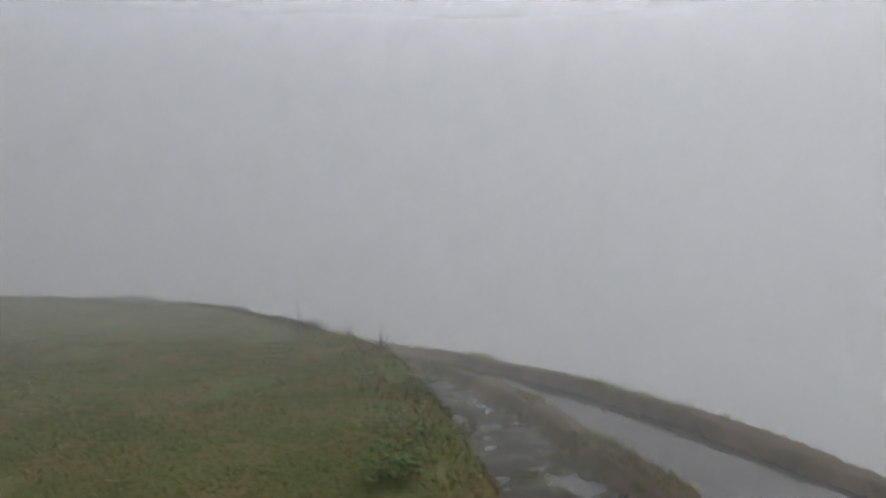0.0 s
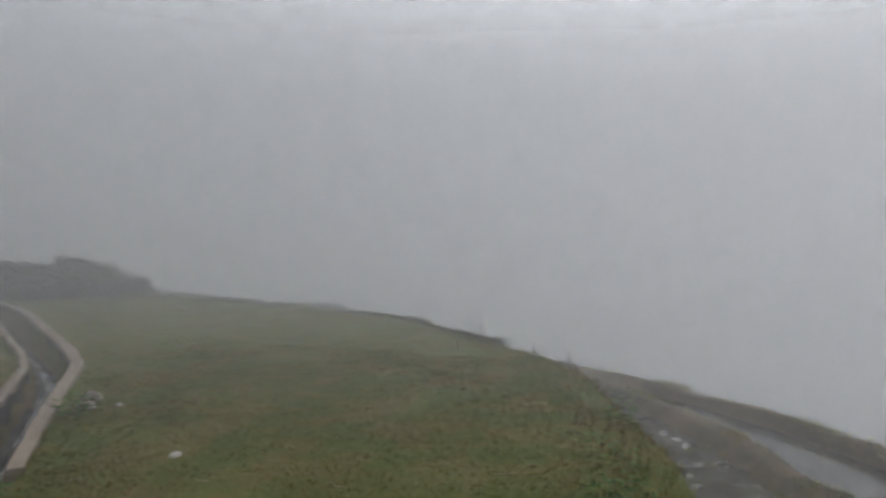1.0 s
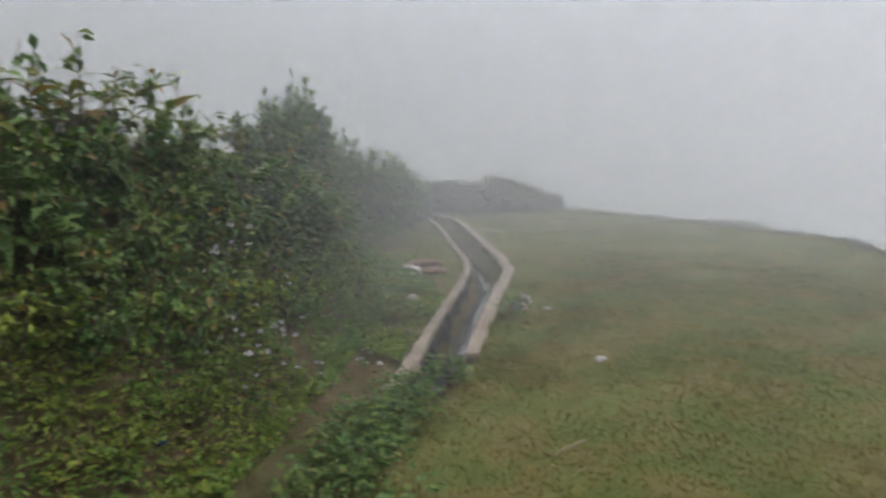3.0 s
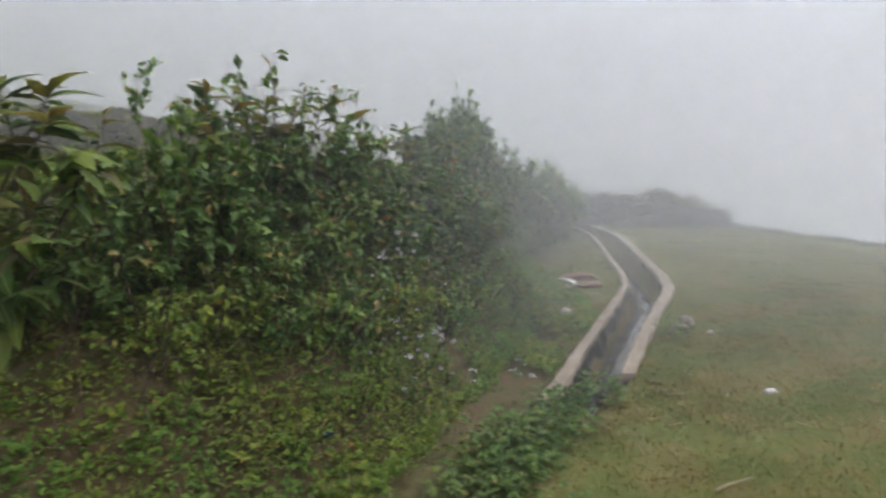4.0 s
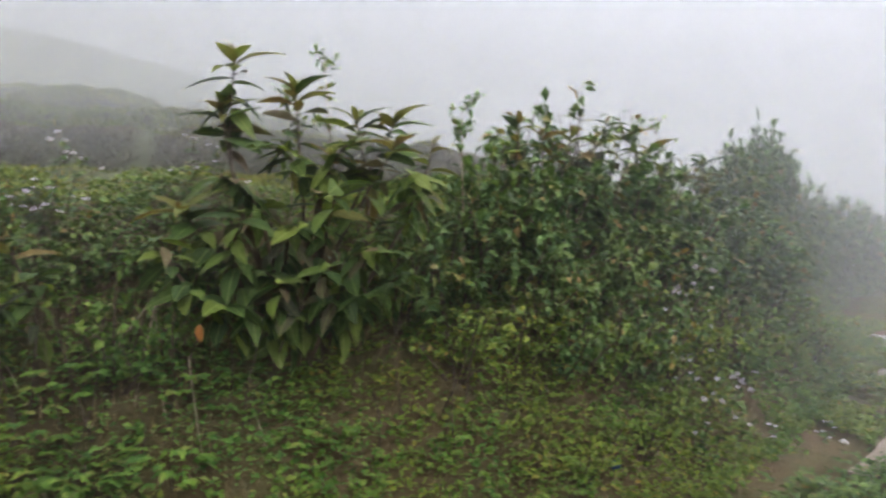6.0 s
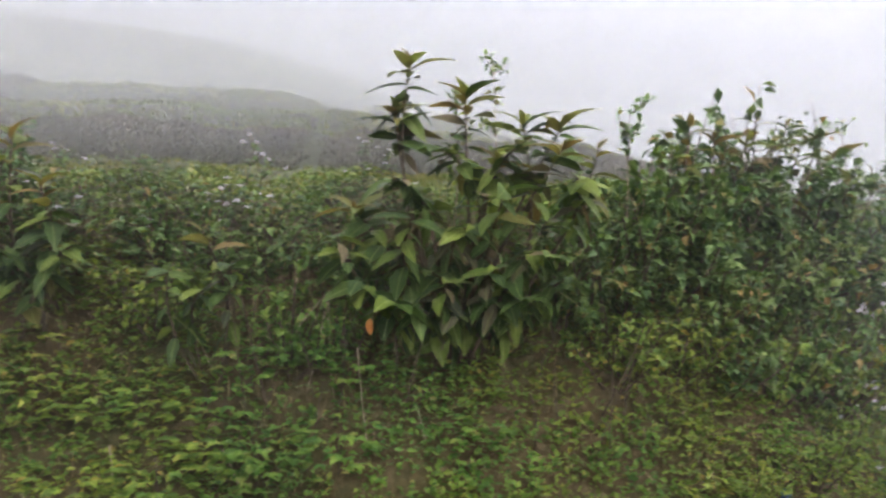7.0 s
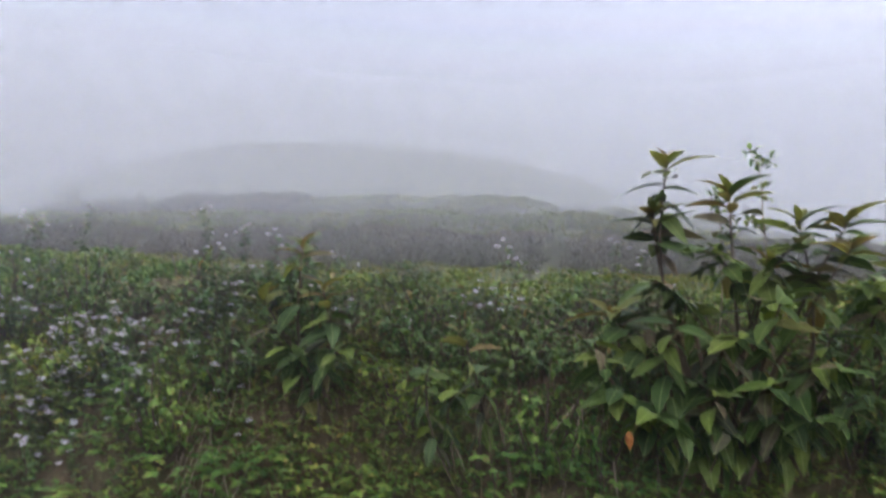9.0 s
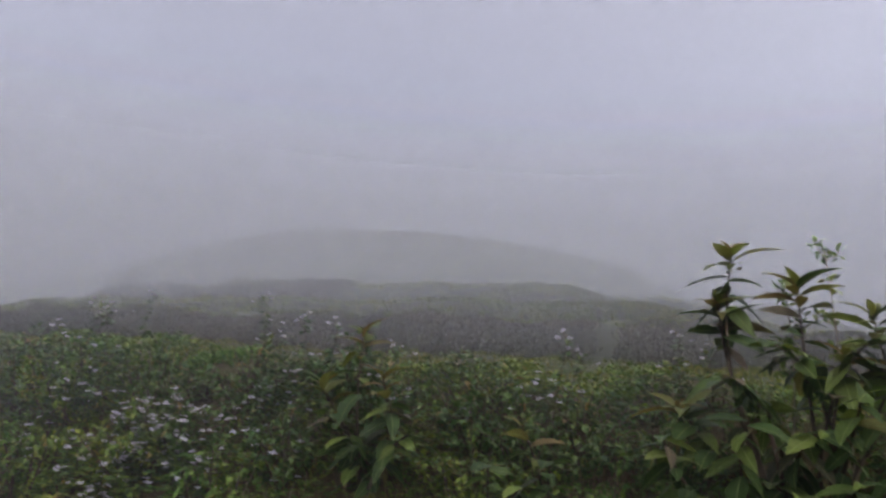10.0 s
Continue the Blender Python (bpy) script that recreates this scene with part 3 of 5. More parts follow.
def broad_shrub(base, tips, size, label, seed, per_tip=9, stem_r=0.013):
    """tips: (x, y, z, kind) with kind u for upright young rosettes and h for hanging mature ones."""
    rs = np.random.RandomState(seed)
    bx, by = base
    bz = height_at(bx, by) - 0.03
    thing = tagged(new("broad_leaved_shrub"), label, "shrub")
    thing.location = (bx, by, bz)
    o = np.array([bx, by, bz])
    for tx, ty, tz, kind in tips:
        tip = np.array([tx, ty, tz]) - o
        root = np.array([rs.uniform(-0.06, 0.06), rs.uniform(-0.08, 0.08), 0])
        path = bend(root, tip, 0.07, rs, 8)
        if kind == "h":
            path[:, 2] += 0.14 * np.sin(np.pi * np.linspace(0, 1, 8)) * np.linalg.norm(tip)
        v, f = tube(path, stem_r * rs.uniform(0.8, 1.1), 0.004)
        stem = mesh_object("stem", v, f, MAT_BARK, thing, smooth_faces=True)
        ends = unit(path[-1] - path[-3])
        n_leaf = (int(per_tip * 1.05) if kind == "u" else per_tip) + rs.randint(-1, 4)
        reach = min(0.36 if kind == "u" else 0.5, 0.75 * float(np.linalg.norm(tip))) / max(float(np.linalg.norm(tip)), 0.1)
        for j in range(n_leaf):
            u = 1 - reach * (j / n_leaf) ** (1.7 if kind == "u" else 1.2)
            s = u * (len(path) - 1)
            i0 = min(int(s), len(path) - 2)
            q = path[i0] + (path[i0 + 1] - path[i0]) * (s - i0)
            az = j * 2.4 + rs.uniform(-0.3, 0.3)
            lift = (1.3 - 2.0 * j / n_leaf) if kind == "u" else (0.1 - 1.1 * j / n_leaf)
            lift += rs.uniform(-0.4, 0.4)
            dirv = np.array([math.cos(az), math.sin(az), 0]) * 1.0 + ends * 0.12 + np.array([0.3 if kind == "h" else 0.05, 0, lift])
            young = kind == "u" and j < 9
            grow = (0.65 if young and j < 3 else 1.0) * rs.uniform(0.5, 1.1) * size * (1.22 if kind == "u" else 1.0)
            pick = rs.rand()
            if young:
                mt = 1 if pick < 0.85 else 0
            else:
                mt = 0 if pick < (0.86 if kind == "h" else 0.72) else (2 if pick < 0.97 else 1)
            shape = YOUNG_SHAPES[3 * rs.randint(3) + mt] if young else LEAF_SHAPES[3 * rs.randint(4) + mt]
            rot = Matrix(turns(np.array([dirv]), np.array([rs.normal(0, 0.35)]))[0].tolist())
            ob = new("leaf", shape)
            ob.parent = thing
            ob.matrix_basis = Matrix.LocRotScale(tuple(q), rot.to_quaternion(), (grow, grow, grow))
    return thing


SHRUB_A = broad_shrub((-4.78, -2.55), [(-4.78, -2.88, 2.36, "u"), (-4.72, -2.93, 2.12, "u"), (-4.84, -2.62, 2.22, "u"), (-4.86, -2.34, 2.10, "u"), (-4.90, -2.15, 2.10, "u"),
                                       (-4.45, -2.53, 1.62, "h"), (-4.38, -3.00, 1.36, "h"), (-4.42, -2.62, 1.38, "h"), (-4.50, -2.18, 1.50, "h"), (-4.38, -3.10, 1.55, "h"),
                                       (-4.42, -2.78, 1.66, "h"), (-4.44, -2.40, 1.78, "h"), (-4.50, -2.26, 1.32, "h"), (-4.52, -2.90, 1.80, "h"), (-4.40, -2.42, 1.45, "h"),
                                       (-4.55, -2.10, 1.85, "h"), (-4.62, -2.70, 1.95, "h"), (-4.40, -2.86, 1.28, "h"), (-4.62, -2.35, 1.98, "h"), (-4.50, -2.60, 1.22, "h"),
                                       (-4.68, -2.20, 1.65, "h"), (-4.66, -2.50, 1.60, "h"), (-4.60, -2.95, 1.50, "h"), (-4.70, -2.75, 1.72, "h"), (-4.66, -2.10, 1.40, "h"), (-4.60, -2.72, 1.40, "h"),
                                       (-4.72, -2.45, 1.92, "u"), (-4.70, -2.15, 1.98, "u"), (-4.60, -3.08, 1.66, "u"), (-4.55, -2.45, 1.30, "h")],
                      0.172, "broad-leaved shrub with bronze young leaves standing out of the bank", 21, 17)
SHRUB_B = broad_shrub((-4.42, -4.50), [(-4.36, -4.58, 1.93, "u"), (-4.28, -4.34, 1.60, "h"), (-4.22, -4.68, 1.52, "h"), (-4.26, -4.22, 1.46, "h"), (-4.28, -4.56, 1.42, "h"), (-4.32, -4.42, 1.72, "u"), (-4.30, -4.78, 1.66, "u")],
                      0.165, "smaller broad-leaved shrub with one orange-tipped shoot on the bank", 22, 12)
SHRUB_C = broad_shrub((-4.52, -3.72), [(-4.46, -3.74, 1.54, "u"), (-4.40, -3.58, 1.40, "h"), (-4.38, -3.86, 1.36, "h"), (-4.40, -3.70, 1.28, "h")],
                      0.155, "low broad-leaved shoot among the weeds of the bank", 23, 10, 0.008)
broad_shrub((-5.40, -1.42), [(-5.38, -1.45, 2.17, "u"), (-5.45, -1.30, 2.12, "u"), (-5.30, -1.60, 2.0, "u"), (-5.5, -1.22, 2.08, "u"), (-5.25, -1.5, 1.9, "h"), (-5.2, -1.4, 1.75, "h"), (-5.12, -1.6, 1.65, "h")], 0.14, "leafy broad-leaved shoot rising above the bank thicket", 24, 11, 0.009)
broad_shrub((-5.80, -0.98), [(-5.72, -1.0, 2.26, "u"), (-5.62, -1.08, 2.12, "u"), (-5.92, -0.76, 2.26, "u"), (-5.84, -0.86, 2.12, "u"), (-5.98, -0.64, 2.16, "u"), (-5.6, -1.0, 1.95, "h"), (-5.5, -0.95, 1.75, "h"), (-5.7, -0.75, 1.85, "h")], 0.15, "leafy broad-leaved shoot rising above the bank thicket", 25, 12, 0.009)
broad_shrub((-6.20, -0.50), [(-6.10, -0.52, 2.22, "u"), (-6.22, -0.35, 2.12, "u"), (-6.3, -0.2, 2.0, "u"), (-5.95, -0.45, 1.8, "h")], 0.15, "leafy broad-leaved shoot rising above the bank thicket", 26, 11, 0.009)
broad_shrub((-6.85, 0.25), [(-6.88, 0.36, 2.08, "u"), (-6.7, 0.15, 1.98, "u"), (-6.95, 0.45, 1.95, "u")], 0.16, "leafy broad-leaved shoot rising above the bank thicket", 27, 11, 0.009)
broad_shrub((-5.12, -1.98), [(-5.1, -1.95, 2.02, "u"), (-5.0, -2.05, 1.8, "h")], 0.15, "leafy broad-leaved shoot rising above the bank thicket", 28, 11, 0.009)

# the one withered leaf below the large shrub
wl_ob = new("withered_leaf", LEAF_SHAPES[0].copy())
wl_ob.data.materials.clear()
wl_ob.data.materials.append(MAT_ORANGELEAF)
wl_ob.parent = SHRUB_A
wl_ob.matrix_basis = Matrix.LocRotScale(Vector((-4.40, -2.95, 1.2)) - SHRUB_A.location, Euler((0.3, 1.3, 0.4)), (0.075, 0.075, 0.075))
tagged(wl_ob, "withered bright orange leaf")


# ---------------------------------------------------------------- small-leaved bushes
def bush(name, height, radius, stems, leaves, leaf_len, leaf_wid, mat, label, seed, loc=(0, 0, 0), low=0.15):
    rs = np.random.RandomState(seed)
    thing = tagged(new(name), label, "bush")
    thing.location = loc
    tubes, spots, dirs = [], [], []
    for s in range(stems):
        az, out = s * 2.4 + rs.uniform(-0.4, 0.4), radius * math.sqrt(rs.uniform(0.02, 1))
        h = height * (1 - 0.45 * (out / radius) ** 2) * rs.uniform(0.7, 1.05)
        path = bend((0.15 * out * math.cos(az), 0.15 * out * math.sin(az), -0.05), (out * math.cos(az), out * math.sin(az), h), 0.06, rs, 7)
        tubes.append(tube(path, 0.006 + 0.006 * height, 0.002, 4))
        twigs = [path[1:]]
        for _ in range(5):
            i = rs.randint(1, 6)
            d = unit(np.array([rs.normal(), rs.normal(), rs.uniform(0.1, 1.0)])) * rs.uniform(0.12, 0.3) * (0.5 + 0.5 * height)
            tw = bend(path[i], path[i] + d, 0.08, rs, 5)
            tubes.append(tube(tw, 0.003, 0.0015, 3))
            twigs.append(tw)
        per = leaves // stems
        for _ in range(per):
            tw = twigs[rs.randint(len(twigs))]
            u = rs.uniform(0.15, 1) * (len(tw) - 1)
            i = min(int(u), len(tw) - 2)
            q = tw[i] + (tw[i + 1] - tw[i]) * (u - i) + rs.normal(0, 0.012, 3)
            if q[2] < low * height * rs.rand():
                continue
            spots.append(q)
            dirs.append(unit(np.array([q[0], q[1], 0]) * 1.2 / max(radius, 0.1) + rs.normal(0, 0.6, 3) + (0, 0, 0.15)))
    v, f = join(tubes)
    mesh_object("woody_frame", v, f, MAT_BARK, thing)
    n_ = len(spots)
    sc = rs.uniform(0.6, 1.3, n_)
    v, f = spread(small_leaf(leaf_len, leaf_wid, 0.25), np.array(spots), turns(np.array(dirs), rs.normal(0, 0.5, n_)), sc)
    mesh_object("foliage", v, f, mat, thing)
    return thing


def put_copies(proto, spots, group, seed, tall=(0.85, 1.15), wide=(0.85, 1.15)):
    rs = np.random.RandomState(seed)
    tagged(proto, group=group)
    for k, s in enumerate(spots):
        x, y = s[0], s[1]
        h = s[2] if len(s) > 2 else rs.uniform(*tall)
        w = s[3] if len(s) > 3 else rs.uniform(*wide)
        m = Matrix.LocRotScale((x, y, height_at(x, y) - 0.02), Euler((rs.normal(0, 0.06), rs.normal(0, 0.06), rs.uniform(0, 6.28))), (w, w, h))
        if k == 0:
            proto.matrix_basis = m
        else:
            sc = proto.scale.copy()
            copy_thing(proto, m @ Matrix.Diagonal((1 / sc[0], 1 / sc[1], 1 / sc[2], 1)))


THICKET = "bushes of the bank thicket"
b1 = bush("thicket_bush", 1.0, 0.42, 16, 1300, 0.072, 0.042, MAT_BUSH, "dense dark green small-leaved bush growing on the bank", 31)
put_copies(b1, [(-5.10, -1.86, 0.95, 0.9), (-5.46, -1.34, 1.15, 1.0), (-6.10, -0.62, 1.1, 1.0), (-6.95, 0.36, 0.9, 1.05), (-8.2, 1.6, 0.75, 1.1)], THICKET, 1)
b2 = bush("thicket_bush", 1.0, 0.45, 14, 1200, 0.085, 0.044, MAT_BUSH, "loose green bush with pointed leaves growing on the bank", 32)
put_copies(b2, [(-5.28, -1.60, 1.0, 0.9), (-5.76, -1.02, 1.22, 1.0), (-6.50, -0.12, 1.0, 1.0), (-7.5, 0.95, 0.8, 1.1)], THICKET, 2)
FAR = "dense bushes towards the far end of the channel"
b9 = bush("thicket_bush", 1.0, 0.5, 22, 3000, 0.10, 0.058, MAT_BUSH, "dense grey-green bush beside the channel, dim in fog", 44, low=0.05)
put_copies(b9, [(-8.1, 1.2, 0.95, 0.8), (-8.65, 1.7, 1.25, 0.75), (-9.1, 2.1, 1.4, 0.7), (-9.5, 2.4, 1.7, 0.8), (-10.55, 3.3, 1.5, 1.0), (-11.75, 4.3, 1.75, 1.2), (-12.9, 5.4, 1.95, 1.3),
                (-13.6, 6.3, 2.1, 1.5), (-14.5, 7.2, 2.15, 1.5), (-15.8, 8.5, 1.95, 1.7), (-17.0, 9.3, 1.7, 1.8), (-18.1, 10.2, 1.5, 1.8)], FAR, 15)
b10 = bush("far_bush", 1.0, 0.6, 22, 2600, 0.15, 0.085, MAT_HEDGE, "wide dark bush at the far end of the field", 45, low=0.03)
put_copies(b10, [(-19.6, 11.9, 1.25, 1.7), (-18.9, 12.6, 1.15, 1.5), (-18.0, 13.1, 1.1, 1.5), (-17.3, 13.7, 1.3, 1.3), (-16.6, 14.1, 1.0, 1.1), (-15.9, 14.4, 0.6, 1.1), (-20.6, 12.1, 1.4, 1.9), (-22.0, 12.6, 1.5, 2.0), (-21.2, 11.5, 1.3, 1.6)], "far bushes at the end of the field", 16)
LOWER = "low bushes on the face of the bank"
b3 = bush("low_bush", 0.55, 0.34, 12, 700, 0.045, 0.028, MAT_WEED, "low fresh green bush on the face of the bank", 33)
put_copies(b3, [(-4.95, -1.82, 0.9, 0.9), (-5.05, -1.52, 0.85, 0.95), (-5.3, -0.95, 1.0, 1.0), (-5.62, -0.48, 1.1, 1.1), (-6.15, 0.10), (-6.75, 0.78), (-7.5, 1.55, 1.1, 1.2), (-8.3, 2.3, 1.1, 1.3),
                (-4.62, -4.05, 0.9, 0.9), (-4.10, -5.15, 1.0, 0.9), (-4.15, -5.9, 1.0, 1.0), (-3.95, -6.6, 1.2, 1.1), (-4.3, -6.9, 1.1, 1.0), (-4.62, -3.35, 1.0, 0.9),
                (-5.2, -0.74, 0.75, 0.7), (-5.42, -0.52, 0.8, 0.75), (-5.02, -1.02, 0.6, 0.65), (-6.05, -0.1, 0.8, 0.8), (-7.95, 2.1, 0.9, 0.9), (-7.6, 2.2, 0.7, 0.8), (-4.85, -1.2, 0.5, 0.6), (-9.4, 2.95, 0.8, 1.2), (-10.8, 3.9, 1.0, 1.5), (-13.0, 5.8, 1.0, 1.7)], LOWER, 3)
b4 = bush("low_bush", 0.5, 0.32, 12, 650, 0.055, 0.026, MAT_BUSH, "low dull green bush on the face of the bank", 34)
put_copies(b4, [(-5.05, -2.10, 1.3, 0.9), (-5.15, -1.22, 1.0, 1.0), (-5.45, -0.72, 1.2, 1.1), (-5.95, -0.25, 1.2, 1.1), (-6.4, 0.45, 1.1, 1.1), (-7.1, 1.15, 1.1, 1.2), (-4.92, -3.15, 1.1, 0.9), (-4.95, -3.60, 0.9, 1.0),
                (-4.85, -4.15, 0.9, 1.0), (-4.72, -4.9, 1.0, 1.0), (-4.55, -5.5, 1.0, 1.0), (-4.45, -6.2, 1.1, 1.0), (-4.35, -7.4, 1.1, 1.1), (-4.0, -7.6, 1.1, 1.1), (-4.3, -8.6, 1.1, 1.2),
                (-4.85, -3.9, 1.0, 0.8), (-4.6, -4.6, 0.9, 0.9), (-4.35, -5.0, 0.9, 0.9), (-4.2, -5.6, 0.9, 0.8), (-3.85, -7.2, 1.0, 1.0), (-3.7, -8.2, 1.2, 1.2)], LOWER, 4)

# a second row that closes the thicket towards the foot of the bank
rs = np.random.RandomState(35)
row_a, row_b = [], []
for k in range(26):
    run = 39.3 + 0.29 * k
    i = int(np.searchsorted(np.concatenate([[0], np.cumsum(np.linalg.norm(np.diff(BANK, axis=0), axis=1))]), run)) - 1
    start = float(np.sum(np.linalg.norm(np.diff(BANK[:i + 1], axis=0), axis=1)))
    t_ = unit(BANK[i + 1] - BANK[i])
    q_ = BANK[i] + t_ * (run - start) + np.array([-t_[1], t_[0]]) * rs.uniform(0.45, 0.75)
    (row_a if k % 2 else row_b).append((float(q_[0]), float(q_[1]), rs.uniform(0.9, 1.35), rs.uniform(0.85, 1.15)))
b5 = bush("low_bush", 0.6, 0.36, 12, 720, 0.065, 0.040, MAT_BUSH, "leafy green bush filling the foot of the thicket", 36)
put_copies(b5, row_a, LOWER, 11)
b6 = bush("low_bush", 0.55, 0.36, 12, 650, 0.065, 0.038, MAT_BUSH, "fresh green leafy bush filling the foot of the thicket", 37)
put_copies(b6, row_b, LOWER, 12)

# low growth along the brow of the bank
rs = np.random.RandomState(38)
brow = []
for k in range(30):
    y_ = -9.0 + 0.21 * k + rs.normal(0, 0.08)
    x_ = float(np.interp(y_, BANK[:, 1], BANK[:, 0])) - rs.uniform(0.85, 1.5)
    brow.append((x_, y_, rs.uniform(0.28, 0.52), rs.uniform(0.75, 1.05)))
b7 = bush("low_bush", 0.45, 0.34, 12, 600, 0.045, 0.024, MAT_BUSH, "low dull green bush on the brow of the bank", 39)
put_copies(b7, brow, LOWER, 13)

# two small shrubs far off on a terrace
b8 = bush("terrace_shrub", 0.8, 0.35, 7, 220, 0.07, 0.035, MAT_HEDGE, "small dark shrub on a far terrace", 40)
put_copies(b8, [(-17.2, -24.0, 1.0, 1.2), (-17.2, -20.9, 0.8, 0.8)], "small shrubs on a far terrace", 14)

# ---------------------------------------------------------------- sprigs, flowering weeds, ground cover
def sprig(base, tip, seed, label, n_leaf=46):
    rs = np.random.RandomState(seed)
    z0 = height_at(*base) - 0.02
    thing = tagged(new("sprig"), label, "plant", "thin leafy sprigs over the thicket")
    thing.location = (*base, z0)
    top = np.array(tip) - np.array((*base, z0))
    path = bend((0, 0, 0), top, 0.03, rs, 9)
    tubes, spots, dirs = [tube(path, 0.006, 0.002, 5)], [], []
    for _ in range(9):
        i = rs.randint(5, 9)
        d = unit(rs.normal(0, 1, 3) * (1, 1, 0.2) + (0, 0, 1.3)) * rs.uniform(0.06, 0.15)
        tw = bend(path[i], path[i] + d, 0.05, rs, 4)
        tubes.append(tube(tw, 0.0025, 0.0012, 3))
        for _ in range(n_leaf // 9 + 5):
            spots.append(tw[rs.randint(1, 4)] + rs.normal(0, 0.008, 3))
            dirs.append(unit(rs.normal(0, 0.8, 3) + (0, 0, 0.3)))
    v, f = join(tubes)
    mesh_object("stem", v, f, MAT_STRAW, thing)
    v, f = spread(small_leaf(0.05, 0.024), np.array(spots), turns(np.array(dirs), rs.normal(0, 0.5, len(spots))), rs.uniform(0.7, 1.2, len(spots)))
    mesh_object("foliage", v, f, MAT_WEED, thing)


sprig((-4.98, -2.40), (-5.02, -2.50, 2.36), 41, "thin upright sprig with pale green leaves above the shrub")
sprig((-5.22, -1.75), (-5.16, -1.80, 2.20), 42, "thin sprig with clustered small leaves above the thicket", 70)
sprig((-5.20, -1.70), (-5.14, -1.68, 1.98), 43, "thin sprig with clustered small leaves above the thicket", 60)
sprig((-6.30, -0.15), (-6.28, -0.28, 2.24), 44, "thin sprig with dark seed heads above the thicket", 26)
sprig((-5.32, -1.45), (-5.30, -1.55, 1.95), 45, "thin sprig with clustered small leaves above the thicket", 60)
sprig((-4.95, -2.70), (-4.90, -2.66, 2.15), 46, "thin sprig with clustered small leaves beside the shrub", 70)


def flower_head(rs, size):
    """A cluster of small fuzzy blossoms."""
    sets = []
    for k in range(7):
        a, r = k * 2.4, size * 0.42 * math.sqrt(k / 7)
        c = np.array([r * math.cos(a), r * math.sin(a), rs.uniform(-0.15, 0.15) * size])
        n_ = 9
        dirs = unit(np.stack([np.cos(np.arange(n_) * 2.4) * np.sqrt(np.linspace(0.05, 1, n_)), np.sin(np.arange(n_) * 2.4) * np.sqrt(np.linspace(0.05, 1, n_)), np.linspace(1, 0.1, n_)], 1))
        sets.append(spread((np.array([(0, -0.5, 0), (0, 0.5, 0), (1, 0.25, 0.1), (1, -0.25, 0.1)]) * (size * 0.26, size * 0.12, size * 0.12), np.array([(0, 1, 2, 3)])),
                           np.tile(c, (n_, 1)), turns(dirs), rs.uniform(0.8, 1.2, n_)))
    return join(sets)


def flowering_weed(height, heads, seed, label, bloom=0.043):
    rs = np.random.RandomState(seed)
    thing = tagged(new("flowering_weed"), label, "wildflower", "lilac flowering weeds on the bank")
    tubes, spots, dirs = [], [], []
    main = bend((0, 0, -0.03), (rs.normal(0, 0.05), rs.normal(0, 0.05), height), 0.05, rs, 7)
    tubes.append(tube(main, 0.004, 0.002, 4))
    tops = [main[-1]]
    for _ in range(heads - 1):
        i = rs.randint(3, 7)
        d = unit(np.array([rs.normal(), rs.normal(), 1.1])) * rs.uniform(0.07, 0.17)
        tw = bend(main[i], main[i] + d, 0.06, rs, 4)
        tubes.append(tube(tw, 0.0025, 0.0015, 3))
        tops.append(tw[-1])
    for _ in range(int(26 + 60 * height)):
        i = rs.randint(0, 6)
        spots.append(main[i] + (main[i + 1] - main[i]) * rs.rand())
        dirs.append(unit(np.array([rs.normal(), rs.normal(), rs.uniform(-0.3, 0.6)])))
    v, f = join(tubes)
    mesh_object("stem", v, f, MAT_BARK, thing)
    v, f = spread(small_leaf(0.05, 0.03), np.array(spots), turns(np.array(dirs), rs.normal(0, 0.4, len(spots))), rs.uniform(0.6, 1.3, len(spots)))
    mesh_object("foliage", v, f, MAT_BUSH, thing)
    for q in tops:
        v, f = flower_head(rs, bloom * rs.uniform(0.82, 1.18))
        mesh_object("flower_head", v + q, f, MAT_PETAL, thing, "pale lilac fuzzy flower head")
    return thing


def around(rs, cx, cy, sx, sy, k):
    return [(cx + rs.normal(0, sx), cy + rs.normal(0, sy)) for _ in range(k)]


rs = np.random.RandomState(77)
spots = (around(rs, -4.12, -5.75, 0.13, 0.26, 50) + around(rs, -4.05, -6.3, 0.15, 0.5, 14) + around(rs, -4.3, -5.2, 0.12, 0.25, 10) + around(rs, -4.3, -6.8, 0.2, 0.5, 8) + [(q[0], q[1], rs.uniform(1.1, 1.8), 0.9) for q in around(rs, -5.85, -0.12, 0.14, 0.16, 8) + around(rs, -5.5, -0.32, 0.14, 0.14, 4)]
         + around(rs, -6.6, 0.55, 0.25, 0.25, 6) + around(rs, -4.9, -4.4, 0.12, 0.7, 6) + around(rs, -8.6, 2.0, 0.5, 0.4, 12))
p1 = flowering_weed(0.42, 5, 51, "lilac flowering weed with fuzzy flower heads on the bank")
put_copies(p1, spots[0::2], "lilac flowering weeds on the bank", 5, (0.5, 0.85), (0.9, 1.2))
p2 = flowering_weed(0.36, 3, 52, "lilac flowering weed with few flower heads on the bank")
put_copies(p2, spots[1::2] + [(-5.35, -1.42), (-5.75, -0.98), (-6.35, 1.28, 0.35, 0.8), (-6.2, 1.12, 0.3, 0.8), (-3.75, -4.75, 0.4, 0.8), (-3.85, -5.1, 0.5, 0.8), (-5.9, 0.5, 0.6, 0.9)],
           "lilac flowering weeds on the bank", 6, (0.55, 0.95), (0.9, 1.2))
p3 = flowering_weed(0.66, 6, 53, "tall lilac flowering weed standing above the grassy shelf", 0.036)
